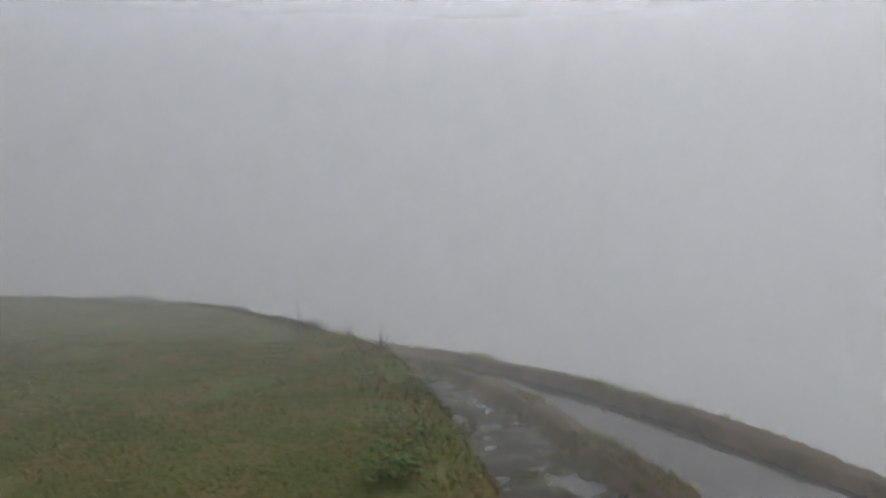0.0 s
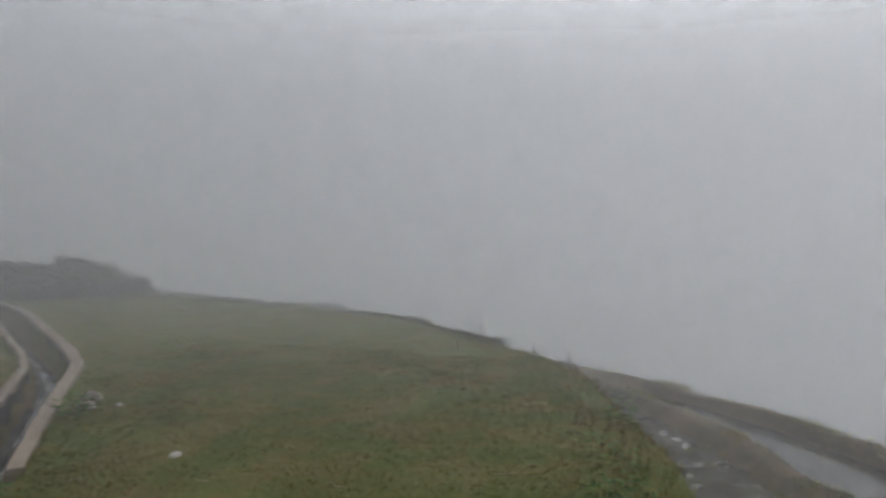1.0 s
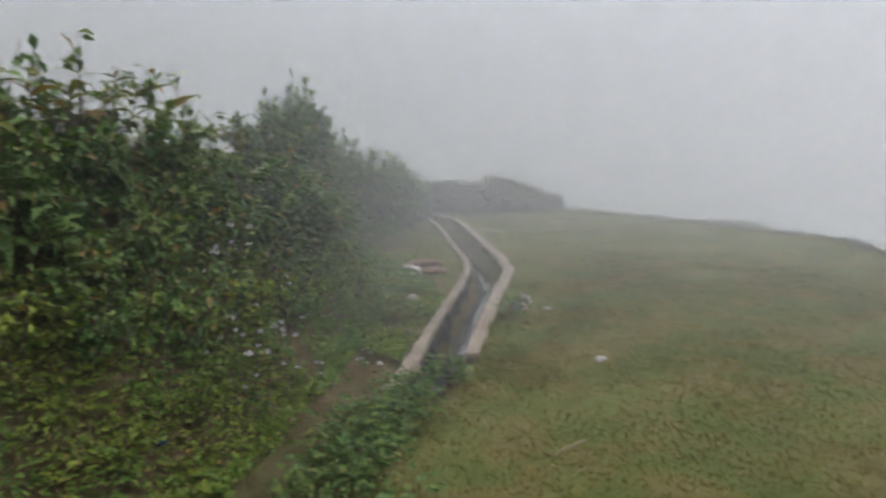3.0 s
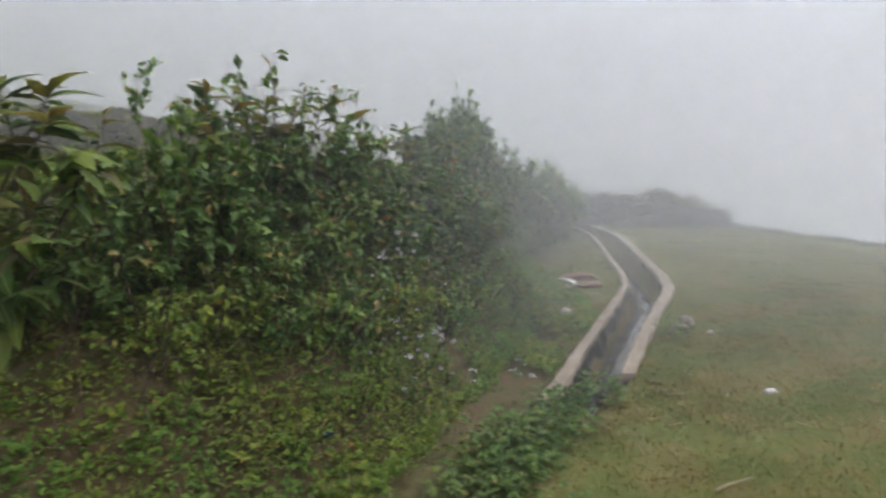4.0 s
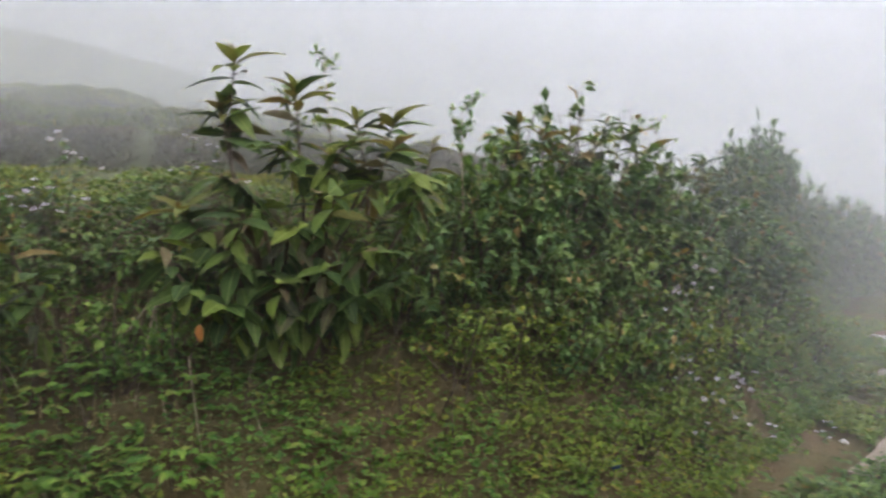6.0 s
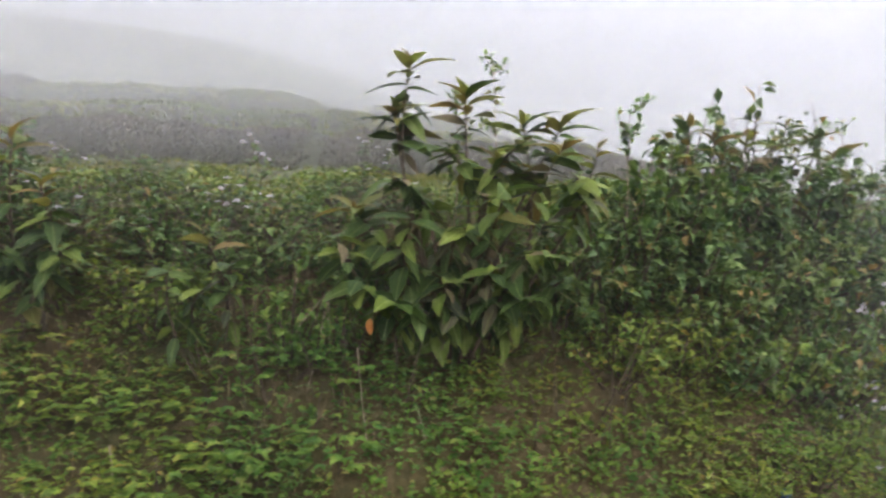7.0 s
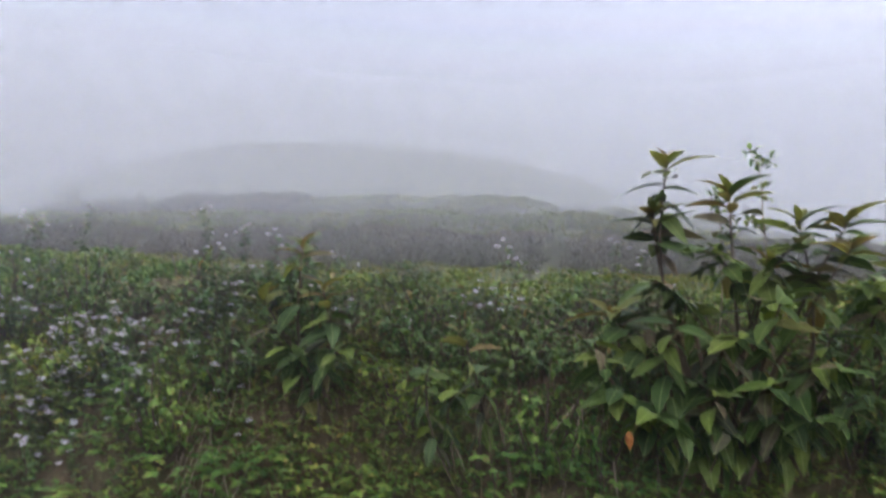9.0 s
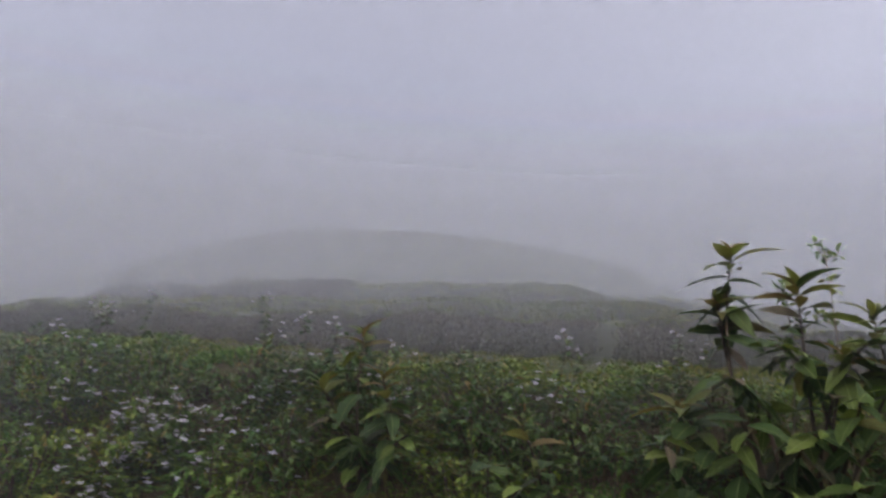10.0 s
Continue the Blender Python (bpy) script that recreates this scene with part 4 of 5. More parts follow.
put_copies(p3, [(-4.55, -5.15, 0.95, 1), (-4.6, -4.97, 0.9, 1), (-4.5, -5.3, 0.85, 1), (-4.85, -3.74, 1.15, 0.9), (-4.9, -3.62, 1.0, 0.9), (-4.3, -6.6, 1.15, 1), (-4.35, -6.75, 1.1, 1), (-4.2, -6.9, 1.15, 1), (-5.3, -6.2, 0.8, 1),
                (-5.15, -2.95, 0.75, 1), (-5.25, -3.1, 0.7, 1), (-4.7, -4.6, 0.8, 0.9), (-5.4, -7.5, 0.8, 1)], "lilac flowering weeds on the bank", 7)


# leafy weeds with lobed leaves, plant by plant
def lobed_weed(seed, label, leaf=0.07, mat=None, height=0.16):
    rs = np.random.RandomState(seed)
    thing = tagged(new("lobed_weed"), label, "weed")
    spots, dirs, sc = [], [], []
    for k in range(16):
        az = k * 2.4
        c = np.array([0.06 * math.cos(az), 0.06 * math.sin(az), height * (0.25 + 0.75 * k / 16)])
        out = np.array([math.cos(az), math.sin(az), 0.35])
        for lobe in (-0.7, -0.35, 0, 0.35, 0.7):
            a2 = az + lobe
            spots.append(c + out * leaf * (0.35 + 0.2 * (lobe == 0)))
            dirs.append((math.cos(a2), math.sin(a2), 0.2 + rs.normal(0, 0.15)))
            sc.append((1.0 if lobe == 0 else 0.75) * rs.uniform(0.8, 1.2))
    v, f = spread(small_leaf(leaf * 0.75, leaf * 0.34, 0.2), np.array(spots), turns(np.array(dirs), rs.normal(0, 0.3, len(spots))), sc)
    mesh_object("foliage", v, f, mat or MAT_WEED, thing)
    v, f = tube(bend((0, 0, -0.03), (0, 0, height), 0.03, rs, 4), 0.003, 0.002, 4)
    mesh_object("stem", v, f, MAT_BARK, thing)
    return thing


rs = np.random.RandomState(78)
w1 = lobed_weed(61, "bright green lobed weed on the lower bank")
spots = []
for k in range(80):
    y_ = rs.uniform(-6.3, -3.3)
    spots.append((float(np.interp(y_, BANK[:, 1], BANK[:, 0])) - rs.uniform(0.12, 0.62), y_))
spots += around(rs, -4.5, -2.9, 0.12, 0.4, 8) + around(rs, -4.75, -1.2, 0.15, 0.3, 8)
put_copies(w1, spots, "lobed weeds on the lower bank", 8, (0.9, 1.5), (1.0, 1.6))
w2 = lobed_weed(62, "broad-leaved green weed grown over the channel", 0.085, MAT_BUSH, 0.2)
spots = []
for k in range(64):
    u = rs.rand()
    spots.append((-5.58 + 1.3 * u + rs.normal(0, 0.11), 1.22 - 1.75 * u + rs.normal(0, 0.09)))
spots += around(rs, -5.5, 1.25, 0.07, 0.07, 6) + around(rs, -6.62, 3.25, 0.05, 0.08, 4) + around(rs, -1.5, 2.55, 0.06, 0.16, 4) + around(rs, -5.9, -0.05, 0.15, 0.2, 6) + around(rs, -7.6, 2.3, 0.2, 0.2, 7)
spots += around(rs, -1.6, 4.0, 0.12, 0.5, 5)
put_copies(w2, spots, "broad weeds by the channel", 9, (0.8, 1.35), (0.8, 1.2))


def scatter(k, seed, x0, x1, y0, y1, keep):
    """k places in a rectangle of the plan, kept by a test on the ground's values."""
    r_ = np.random.RandomState(seed)
    x, y = r_.uniform(x0, x1, k), r_.uniform(y0, y1, k)
    z, d, e, c, a, b = ground(x, y)
    ok = keep(x, y, d, e, c, r_)
    return np.stack([x, y, z], 1)[ok], d[ok], e[ok], r_


def scatter_bank(k, seed, run0, run1, d0, d1, keep=None):
    """k places on the slope, by the run along the bank's foot and the distance beyond it."""
    r_ = np.random.RandomState(seed)
    seg = np.linalg.norm(np.diff(BANK, axis=0), axis=1)
    cum = np.concatenate([[0], np.cumsum(seg)])
    s_, d_ = r_.uniform(run0, run1, k), r_.uniform(d0, d1, k)
    i = np.clip(np.searchsorted(cum, s_) - 1, 0, len(seg) - 1)
    t = unit(BANK[i + 1] - BANK[i])
    q = BANK[i] + t * (s_ - cum[i])[:, None] + np.stack([-t[:, 1], t[:, 0]], 1) * d_[:, None] + r_.normal(0, 0.05, (k, 2))
    z, d, e, c, a, b = ground(q[:, 0], q[:, 1])
    ok = (c > 0.31) | (c < -0.31)
    if keep is not None:
        ok &= keep(q[:, 0], q[:, 1], d, r_)
    return np.column_stack([q, z])[ok], r_


def slope_normals(p):
    h = 0.06
    gx_ = (ground(p[:, 0] + h, p[:, 1])[0] - ground(p[:, 0] - h, p[:, 1])[0]) / (2 * h)
    gy_ = (ground(p[:, 0], p[:, 1] + h)[0] - ground(p[:, 0], p[:, 1] - h)[0]) / (2 * h)
    return unit(np.stack([-gx_, -gy_, np.ones(len(p))], 1))


# small weeds over the face of the bank; run 30 is level with y = -10, run 58 with the far end of the channel
pts, r_ = scatter_bank(62000, 91, 31, 56, -0.1, 1.8, lambda x, y, d, r: wave_noise(x, y, 2.4, 15) + 0.5 * wave_noise(x, y, 6, 16) + r.normal(0, 0.35, x.size) > np.where((d < 0.1) & (y > -0.5) & (y < 1.3), -0.55, -0.9))
extra, _ = scatter_bank(9000, 99, 39.3, 49, -0.85, 0.0, lambda x, y, d, r: (y > 1.3) & (wave_noise(x, y, 3, 22) + r.normal(0, 0.4, x.size) > 0.0))
pts = np.concatenate([pts, extra])
nrm = slope_normals(pts)
sets = []
for lob in range(4):
    n_ = len(pts)
    az = r_.uniform(0, 6.28, n_)
    dirs = np.stack([np.cos(az), np.sin(az), r_.uniform(-0.1, 0.5, n_)], 1) + 0.6 * nrm
    off = np.stack([0.012 * np.cos(az), 0.012 * np.sin(az), r_.uniform(0.0, 0.03, n_)], 1) + nrm * r_.uniform(0.012, 0.06, n_)[:, None]
    sets.append(spread(small_leaf(0.036, 0.022, 0.2), pts + off, turns(dirs, r_.normal(0, 0.4, n_)), r_.uniform(0.6, 1.4, n_)))
v, f = join(sets)
mesh_object("weeds", v, f, MAT_WEED, label="creeping small-leaved weeds covering the earth bank", category="weeds", kind="stuff")


def blades(name, pts, r_, h0, h1, wid, mat, label, lean=0.5):
    n_ = len(pts)
    az = r_.uniform(0, 6.28, n_)
    h = r_.uniform(h0, h1, n_)
    tilt = np.abs(r_.normal(0, lean, n_))
    out = np.stack([np.cos(az), np.sin(az)], 1)
    side = np.stack([-np.sin(az), np.cos(az)], 1) * (wid * r_.uniform(0.7, 1.4, n_))[:, None]
    z0 = pts - (0, 0, 0.004)
    a, b = z0.copy(), z0.copy()
    a[:, :2] += side
    b[:, :2] -= side
    mid = z0.copy()
    mid[:, :2] += out * (h * 0.35 * tilt)[:, None]
    mid[:, 2] += h * 0.6
    c_, d_ = mid.copy(), mid.copy()
    c_[:, :2] += side * 0.7
    d_[:, :2] -= side * 0.7
    t = z0.copy()
    t[:, :2] += out * (h * tilt)[:, None]
    t[:, 2] += h * np.clip(1.05 - 0.35 * tilt, 0.4, 1)
    v = np.stack([a, b, c_, d_, t], 1).reshape(-1, 3)
    k = (np.arange(n_) * 5)[:, None]
    f = (k + np.array([0, 1, 3, 2])).tolist() + (k + np.array([2, 3, 4])).tolist()
    return mesh_object(name, v, f, mat, label=label, category="grass", kind="stuff")


def on_field(x, y, d, e, c, r):
    return (d < -0.1) & (e < 0.12) & ((c > 0.31) | (c < -0.31)) & ((c < 0) | (d < -0.6) | (y > 2.2))


pts, dd, ee, r_ = scatter(190000, 92, -8.5, -0.6, -1.2, 8.0, lambda x, y, d, e, c, r: on_field(x, y, d, e, c, r) & (wave_noise(x, y, 1.8, 17) + r.normal(0, 0.7, x.size) > -0.8))
blades("grass", pts, r_, 0.010, 0.034, 0.0032, MAT_BLADE, "short mown grass of the field, green and straw", 1.6)
pts, dd, ee, r_ = scatter(150000, 93, -18, -1.2, 4.0, 15.5, lambda x, y, d, e, c, r: on_field(x, y, d, e, c, r) & (np.hypot(x + 3, y - 1) > r.uniform(4.2, 7.5, x.size)) & (wave_noise(x, y, 1.8, 17) + r.normal(0, 0.6, x.size) > -0.5))
blades("grass", pts, r_, 0.012, 0.036, 0.006, MAT_BLADE, "short mown grass of the field, green and straw", 1.6)
pts, dd, ee, r_ = scatter(120000, 113, -7.5, -0.7, -0.5, 8.5, lambda x, y, d, e, c, r: on_field(x, y, d, e, c, r) & (wave_noise(x, y, 2.6, 51) + 0.6 * wave_noise(x, y, 7, 52) + r.normal(0, 0.25, x.size) > 0.75))
blades("dry_grass", pts, r_, 0.010, 0.03, 0.0036, MAT_DRY, "withered straw-brown patches in the mown field", 1.9)
# longer grass along the field's rim and on the shelf of the bank
pts, dd, ee, r_ = scatter(60000, 94, -16, 0.5, 0.5, 16, lambda x, y, d, e, c, r: (e > -0.45) & (e < 0.5) & (d < -1) & (r.rand(x.size) < 0.9))
blades("grass", pts, r_, 0.04, 0.13, 0.004, MAT_BLADE, "longer ragged grass along the rim of the field", 0.7)
pts, r_ = scatter_bank(70000, 95, 24, 46, 1.5, 4.0)
blades("grass", pts, r_, 0.018, 0.055, 0.004, MAT_FRESH, "fresh yellow-green grass on the shelf above the bank", 0.9)

# dark growth on the terrace steps
pa, r_ = scatter_bank(130000, 96, 16, 48, 3.75, 4.75)
pb, r_ = scatter_bank(14000, 97, 8, 52, 7.8, 8.9)
pc, r_ = scatter_bank(14000, 98, 6, 50, 12.8, 14.4)
pd, _ = scatter_bank(34000, 111, 6, 26, 12.7, 14.1)
pd[:, 2] += 0.3 * r_.rand(len(pd)) * np.clip(0.7 + 0.5 * wave_noise(pd[:, 0], pd[:, 1], 0.9, 33), 0.1, 1)
pts = np.concatenate([pa, pd])
grow = np.concatenate([np.ones(len(pa)), np.full(len(pd), 2.2)])
n_ = len(pts)
az = r_.uniform(0, 6.28, n_)
dirs = np.stack([0.25 * np.cos(az) + 0.45, 0.35 * np.sin(az), r_.uniform(-1.1, -0.6, n_)], 1)
v, f = spread(small_leaf(0.07, 0.03, 0.2), pts + slope_normals(pts) * r_.uniform(0.0, 0.035, n_)[:, None], turns(dirs, r_.normal(0, 0.2, n_)), grow * r_.uniform(0.6, 1.4, n_))
mesh_object("hedge_growth", v, f, MAT_HEDGE, label="dark rough growth on the terrace steps", category="hedge", kind="stuff")

pts = np.concatenate([pb, pc])
blades("grass", pts, r_, 0.05, 0.14, 0.008, MAT_FRESH, "pale rough grass on the upper terrace steps", 1.0)
# ragged dark tufts on the far rim of the field
pts, dd, ee, r_ = scatter(260000, 108, -18, -1.8, 5.0, 16, lambda x, y, d, e, c, r: (e > -0.22) & (e < 0.15) & (d < -1) & (y > 9.0))
hump = 0.02 + 0.13 * np.clip(wave_noise(pts[:, 0], pts[:, 1], 1.6, 31) + 0.4, 0, 1.2)
pts = pts + np.stack([0 * hump, 0 * hump, hump * r_.rand(len(pts))], 1)
n_ = len(pts)
az = r_.uniform(0, 6.28, n_)
v, f = spread(small_leaf(0.06, 0.026, 0.2), pts, turns(np.stack([np.cos(az), np.sin(az), r_.uniform(0.0, 1.4, n_)], 1), r_.normal(0, 0.5, n_)), r_.uniform(0.6, 1.4, n_))
mesh_object("rim_growth", v, f, MAT_HEDGE, label="ragged dark weeds along the rim of the field", category="weeds", kind="stuff")

# grassy lips on the terrace steps
for seed, d0, d1, run0, k, tall_ in ((101, 4.5, 5.1, 12, 22000, 1.0), (102, 8.6, 9.4, 8, 16000, 2.0), (103, 14.0, 15.0, 6, 16000, 3.0)):
    pts, r_ = scatter_bank(k, seed, run0, 52, d0, d1)
    blades("grass", pts, r_, 0.02 * tall_, 0.055 * tall_, 0.006, MAT_FRESH, "pale grass along the lip of a terrace step", 0.8)
# rank grass on the muddy paddy and its bunds
pts, dd, ee, r_ = scatter(90000, 104, -4.5, 3.2, 2.2, 12.5, lambda x, y, d, e, c, r: (e > 0.3) & (e < 3.6) & (wave_noise(x, y, 2.2, 20) + 0.6 * wave_noise(x, y, 6, 21) + r.normal(0, 0.3, x.size) > 0.35))
z_ = pts[:, 2]
pts = pts[(z_ > -0.79) & (z_ < -0.4)]
blades("grass", pts, r_, 0.03, 0.10, 0.004, MAT_BLADE, "sparse rank grass on paddy mud and clay bunds", 0.9)

# tufts that lap over the near end of the channel, and turf round about
pts, dd, ee, r_ = scatter(1600, 105, -6.4, -5.2, 0.8, 2.5, lambda x, y, d, e, c, r: (c < -0.30 + 0.14 * (1 - smooth(1.55, 2.0, y))) & (c > -0.7))
blades("grass", pts, r_, 0.015, 0.04, 0.004, MAT_BLADE, "longer grass lapping over the channel's lip", 0.7)
pts, dd, ee, r_ = scatter(60000, 106, -4.2, 0.6, -9, -1.2, on_field)
blades("grass", pts, r_, 0.014, 0.045, 0.005, MAT_BLADE, "short mown grass of the field, green and straw", 1.1)

# withered grass among the growth of the bank
pts, r_ = scatter_bank(13000, 107, 34, 45, 0.05, 1.3, lambda x, y, d, r: wave_noise(x, y, 2.7, 23) + r.normal(0, 0.25, x.size) > 0.25)
blades("dry_grass", pts + slope_normals(pts) * 0.02, r_, 0.06, 0.20, 0.0022, MAT_DRY, "withered brown grass among the weeds of the bank", 1.4)
pts = np.array(around(r_, -4.86, -3.42, 0.08, 0.14, 420))
pts = np.column_stack([pts, ground(pts[:, 0], pts[:, 1])[0]])
blades("dry_grass", pts, r_, 0.08, 0.26, 0.0022, MAT_DRY, "tuft of withered brown grass beside the shrub", 0.9)

# ---------------------------------------------------------------- stones, stalks and small finds
def stone(name, x, y, size, mat, label, category, seed, sink=0.3):
    """A rounded, chipped lump half bedded in the ground."""
    rs = np.random.RandomState(seed)
    bm = bmesh.new()
    bmesh.ops.create_icosphere(bm, subdivisions=2, radius=1.0)
    offs = rs.uniform(-10, 10, 3)
    for v in bm.verts:
        q = v.co
        k = 1 + 0.32 * noise.noise(Vector((q.x * 1.1 + offs[0], q.y * 1.1 + offs[1], q.z * 1.1 + offs[2]))) + 0.12 * noise.noise(Vector((q.x * 3 + offs[1], q.y * 3, q.z * 3)))
        v.co = Vector((q.x * size[0] * k, q.y * size[1] * k, max(q.z, -0.5) * size[2] * k))
    me = bpy.data.meshes.new(name)
    bm.to_mesh(me)
    bm.free()
    me.materials.append(mat)
    ob = new(name, me)
    ob.location = (x, y, height_at(x, y) + size[2] * (1 - 2 * sink) * 0.5)
    ob.rotation_euler = (rs.normal(0, 0.15), rs.normal(0, 0.15), rs.uniform(0, 6.28))
    return tagged(ob, label, category)


stone("rock", -6.78, 3.55, (0.10, 0.08, 0.07), MAT_STONE, "rounded grey rock beside the channel in the grass", "rock", 1)
stone("rock", -6.98, 3.85, (0.05, 0.10, 0.11), MAT_STONE, "upright pale rock beside the channel in the grass", "rock", 2)
stone("rock", -6.55, 3.75, (0.05, 0.04, 0.03), MAT_STONE, "small pale pebble in the grass", "rock", 3)
stone("rock", -7.15, 3.35, (0.09, 0.07, 0.05), MAT_STONE, "low grey rock beside the channel", "rock", 4)
MAT_WHITE = surface("white_lump", [(0.3, (0.38, 0.36, 0.33)), (0.7, (0.60, 0.57, 0.53))], [(0.3, (0.38, 0.36, 0.33)), (0.7, (0.56, 0.54, 0.50))], 40, 8, 0.8, 0.3, 0.004)
MAT_CLAY = surface("red_clay", [(0.3, (0.12, 0.075, 0.05)), (0.7, (0.22, 0.14, 0.095))], [(0.3, (0.12, 0.08, 0.055)), (0.7, (0.21, 0.14, 0.095))], 35, 5, 0.95, 0.6, 0.02)
stone("white_stone", -5.03, 2.70, (0.05, 0.036, 0.028), MAT_WHITE, "single white stone lying on the grass", "stone", 5, 0.1)
stone("white_stone", -6.20, 1.22, (0.035, 0.03, 0.02), MAT_WHITE, "small white stone on the dirt strip", "stone", 6, 0.1)
stone("stone_slab", -9.95, 4.50, (0.22, 0.14, 0.07), MAT_WHITE, "pale flat slab lying on dug clay", "stone", 8, 0.1)
stone("stone_slab", -9.65, 4.20, (0.10, 0.07, 0.05), MAT_STONE, "small pale slab lying on dug clay", "stone", 9, 0.1)
stone("rock", -9.2, 3.85, (0.09, 0.07, 0.05), MAT_STONE, "pale rock on the dirt strip", "rock", 10)
stone("rock", -8.15, 3.1, (0.11, 0.09, 0.07), MAT_STONE, "rounded pale rock at the foot of the bank", "rock", 12)
stone("clay_heap", -10.15, 4.85, (0.40, 0.26, 0.12), MAT_CLAY, "low heap of reddish dug clay", "soil", 13)
stone("clay_heap", -9.75, 4.75, (0.25, 0.2, 0.09), MAT_CLAY, "small heap of reddish dug clay", "soil", 14)
stone("rock", -4.92, 0.42, (0.06, 0.05, 0.045), MAT_CLAY, "brownish stone among weeds over the channel", "rock", 15)
stone("rock", -5.95, 2.0, (0.06, 0.05, 0.04), MAT_STONE, "small stone at the channel's edge", "rock", 16)


def stick(a, b, r, label, seed, mat=None, name="dry_stick", group=""):
    """A bowed dead stalk from a to b."""
    rs = np.random.RandomState(seed)
    v, f = tube(bend((0, 0, 0), np.array(b) - np.array(a), 0.04, rs, 7), r, r * 0.55, 6)
    ob = mesh_object(name, v, f, mat or MAT_STRAW, label=label, category="stick", smooth_faces=True)
    ob.location = a
    return tagged(ob, group=group)


def on_ground(x, y, up=0.02):
    return (x, y, height_at(x, y) + up)


LITTER = "dead stalks lying on the bank"
for i, (x0, y0, x1, y1, u0, u1) in enumerate([(-4.60, -4.03, -4.50, -3.70, 0.15, 0.12), (-4.72, -3.22, -4.58, -3.42, 0.26, 0.04), (-4.72, -3.22, -4.52, -3.12, 0.26, 0.05), (-4.72, -3.22, -4.55, -3.26, 0.25, 0.02),
                                              (-4.11, -4.78, -4.06, -4.66, 0.10, 0.02), (-4.22, -4.02, -4.10, -3.92, 0.12, 0.02), (-4.24, -4.68, -4.10, -4.80, 0.09, 0.04), (-4.52, -2.74, -4.40, -2.62, 0.10, 0.02),
                                              (-4.62, -3.05, -4.45, -2.95, 0.16, 0.04), (-4.30, -3.55, -4.22, -3.40, 0.16, 0.01), 
                                              (-4.05, -4.3, -3.98, -4.15, 0.10, 0.02), (-4.0, -5.0, -3.95, -4.85, 0.12, 0.02)]):
    stick(on_ground(x0, y0, u0), on_ground(x1, y1, u1), 0.0045, "pale dead stalk lying among the weeds of the bank", 200 + i, group=LITTER)
rs = np.random.RandomState(12)
for i in range(16):
    x0, y0 = -4.08 + rs.normal(0, 0.05), -4.90 + rs.normal(0, 0.13)
    stick(on_ground(x0 - 0.13, y0 - 0.05 + rs.normal(0, 0.06), 0.08 + 0.06 * rs.rand()), on_ground(x0 + 0.07, y0 + rs.normal(0, 0.08), 0.012), 0.0028, "thin dead stalk of a dry tuft on the bank", 320 + i, group="dead stalks of one dry tuft")
BARE = "bare brown stems inside the thicket"
rs = np.random.RandomState(61)
for i in range(44):
    y0 = rs.uniform(-3.6, 0.2)
    x0 = float(np.interp(y0, BANK[:, 1], BANK[:, 0])) - rs.uniform(0.4, 0.62)
    g = on_ground(x0, y0, -0.02)
    stick(g, (g[0] + rs.normal(0.04, 0.08), g[1] + rs.normal(0, 0.12), g[2] + rs.uniform(0.25, 0.6)), rs.uniform(0.003, 0.006), "thin bare brown stem rising through the thicket", 400 + i, MAT_BARK, "bare_stem", BARE)
REEDS = "dry weed stalks on the field's rim"
for i, (x, y, h) in enumerate([(-4.77, 10.0, 0.22), (-4.32, 9.75, 0.58), (-4.25, 9.7, 0.20), (-3.05, 8.0, 0.30), (-3.0, 7.95, 0.22), (-2.42, 7.2, 0.34), (-2.36, 7.1, 0.25), (-2.46, 7.28, 0.18), (-7.3, 12.2, 0.2), (-5.6, 10.9, 0.18)]):
    g = on_ground(x, y, -0.01)
    stick(g, (g[0] + 0.03 * (-1) ** i, g[1], g[2] + h), 0.014, "dry upright weed stalk on the rim of the field", 240 + i, MAT_BARK, "weed_stalk", REEDS)
STRAWS = "straws lying on the turf"
rs = np.random.RandomState(9)
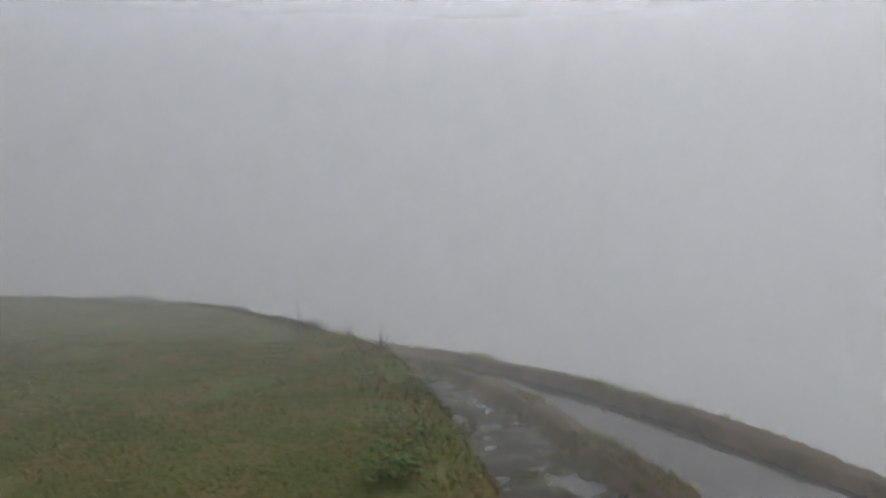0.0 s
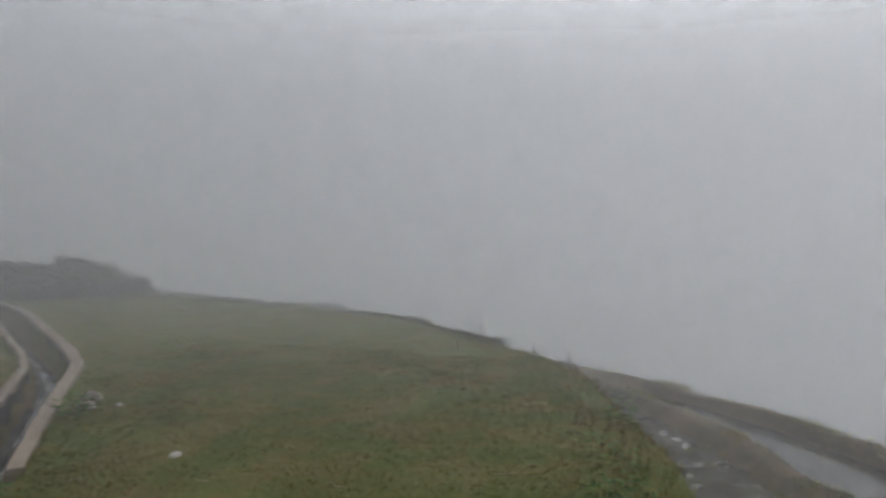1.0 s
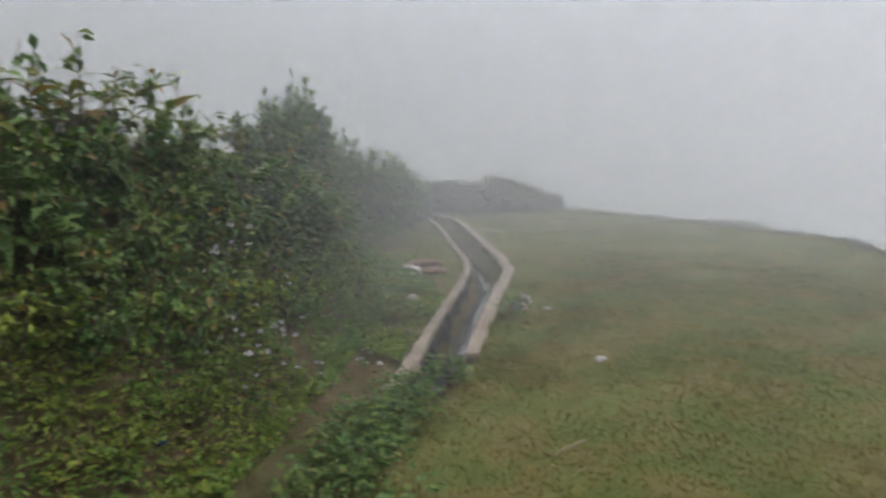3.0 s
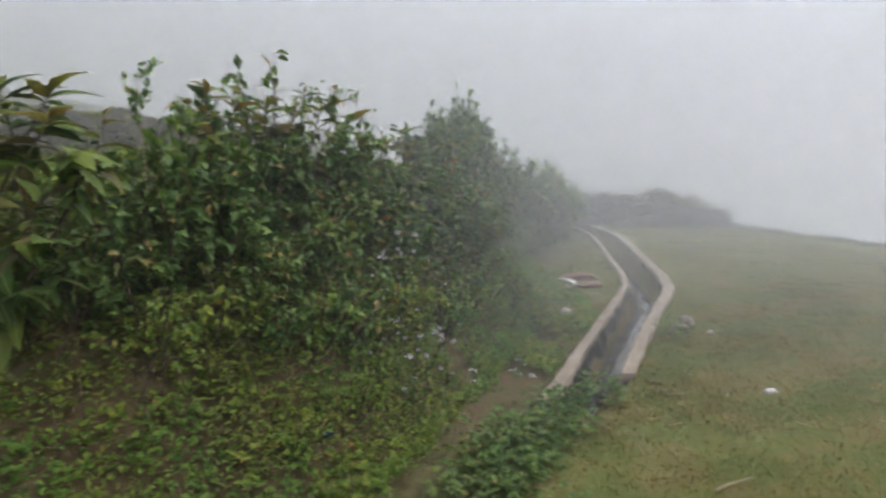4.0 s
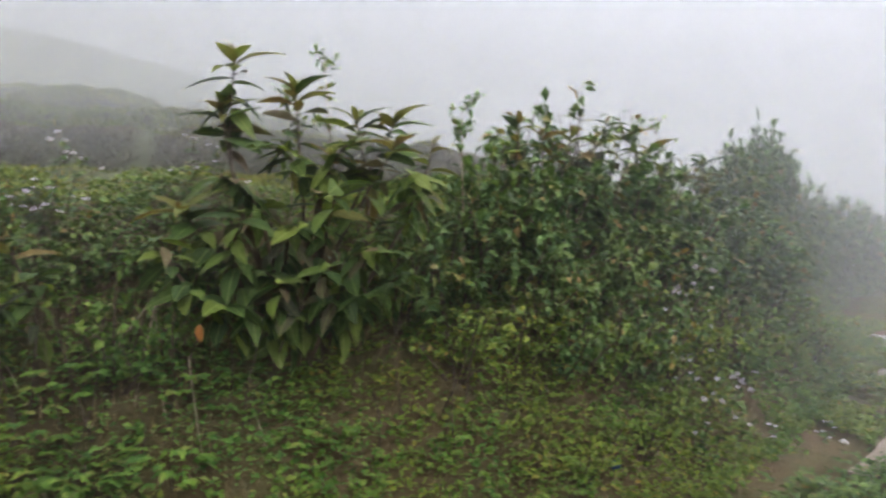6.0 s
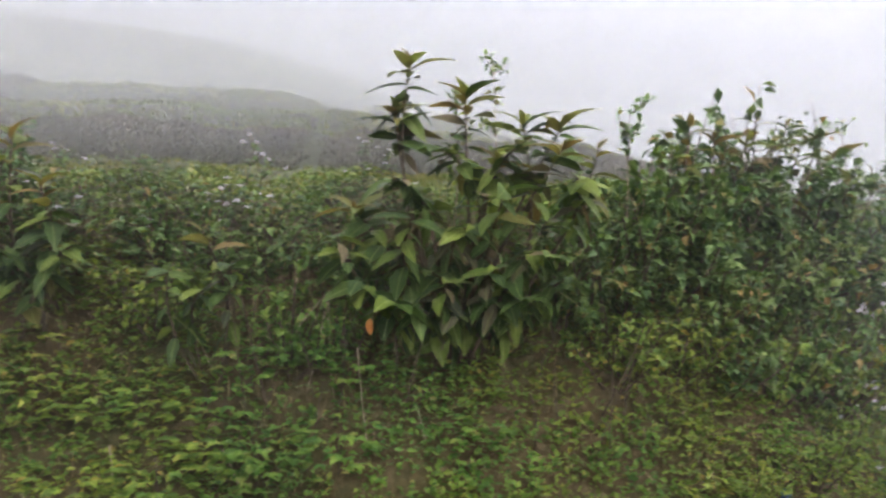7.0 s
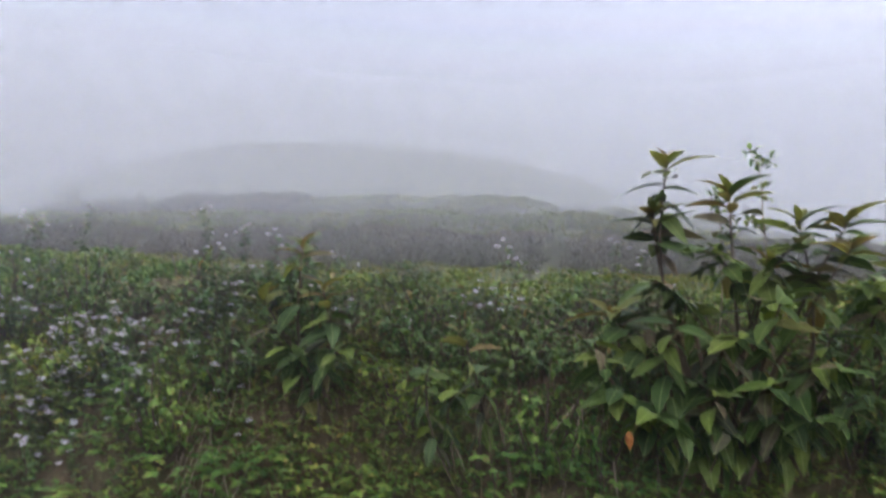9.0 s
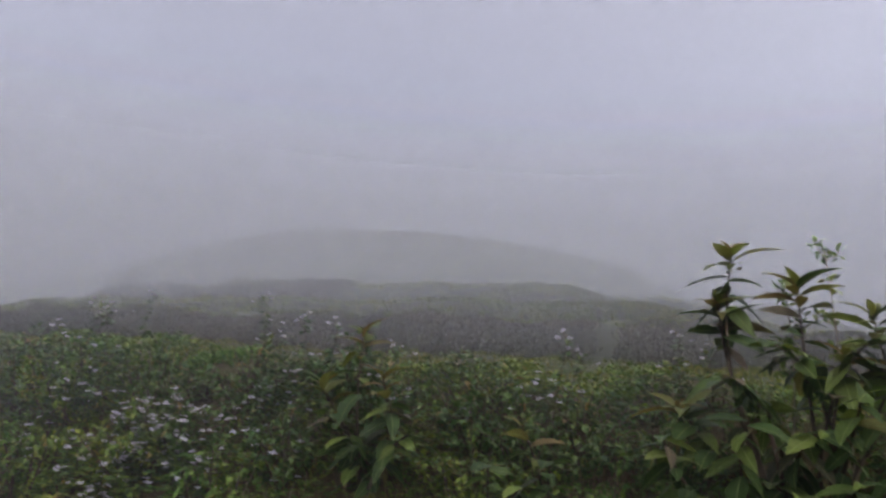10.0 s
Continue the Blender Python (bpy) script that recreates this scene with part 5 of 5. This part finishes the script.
for i in range(26):
    x, y = rs.uniform(-5.6, -2.0), rs.uniform(0.6, 4.2)
    a_, ln = rs.uniform(0, 6.28), rs.uniform(0.06, 0.16)
    stick(on_ground(x, y, 0.03), on_ground(x + ln * math.cos(a_), y + ln * math.sin(a_), 0.03), 0.004, "pale straw lying on the mown turf", 270 + i, group=STRAWS, name="straw")
stick(on_ground(-4.02, 0.92, 0.02), on_ground(-3.92, 1.08, 0.10), 0.010, "short broken cane sticking out of the turf", 299, name="cane_stub")

# a forked root and a scrap of blue plastic
MAT_ROOT = surface("peeled_root", [(0.3, (0.40, 0.19, 0.06)), (0.7, (0.62, 0.38, 0.18))], [(0.3, (0.45, 0.20, 0.06)), (0.7, (0.60, 0.36, 0.18))], 30, 9, 0.7, 0.3, 0.004)
rs = np.random.RandomState(19)
v, f = join([tube(bend((0, 0, 0), (-0.19, -0.02, 0.02), 0.05, rs, 6), 0.017, 0.008, 8), tube(bend((0, 0, 0), (-0.15, 0.15, 0.04), 0.05, rs, 6), 0.018, 0.008, 8),
             tube(bend((-0.01, 0, 0), (0.11, -0.03, 0.0), 0.04, rs, 6), 0.026, 0.016, 8)])
root = mesh_object("forked_root", v, f, MAT_ROOT, label="pale orange forked root lying on the turf", category="root", smooth_faces=True)
root.location = (-1.94, 1.86, height_at(-1.94, 1.86) + 0.02)
MAT_BLUE = surface("blue_plastic", [(0.3, (0.006, 0.022, 0.06)), (0.7, (0.01, 0.04, 0.10))], [(0.3, (0.006, 0.022, 0.06)), (0.7, (0.01, 0.04, 0.10))], 20, 6, 0.4, 0.3, 0.006)
bm = bmesh.new()
bmesh.ops.create_grid(bm, x_segments=6, y_segments=5, size=0.028)
for q in bm.verts:
    q.co.z = 0.025 * noise.noise(q.co * 22) + 0.01
me = bpy.data.meshes.new("plastic_scrap")
bm.to_mesh(me)
bm.free()
me.materials.append(MAT_BLUE)
scrap = tagged(new("plastic_scrap", me), "crumpled scrap of blue plastic caught in weeds", "litter")
scrap.matrix_basis = Matrix.LocRotScale((-5.02, -0.95, height_at(-5.02, -0.95) + 0.06), Euler((0.2, 0.9, 0.3)), None)
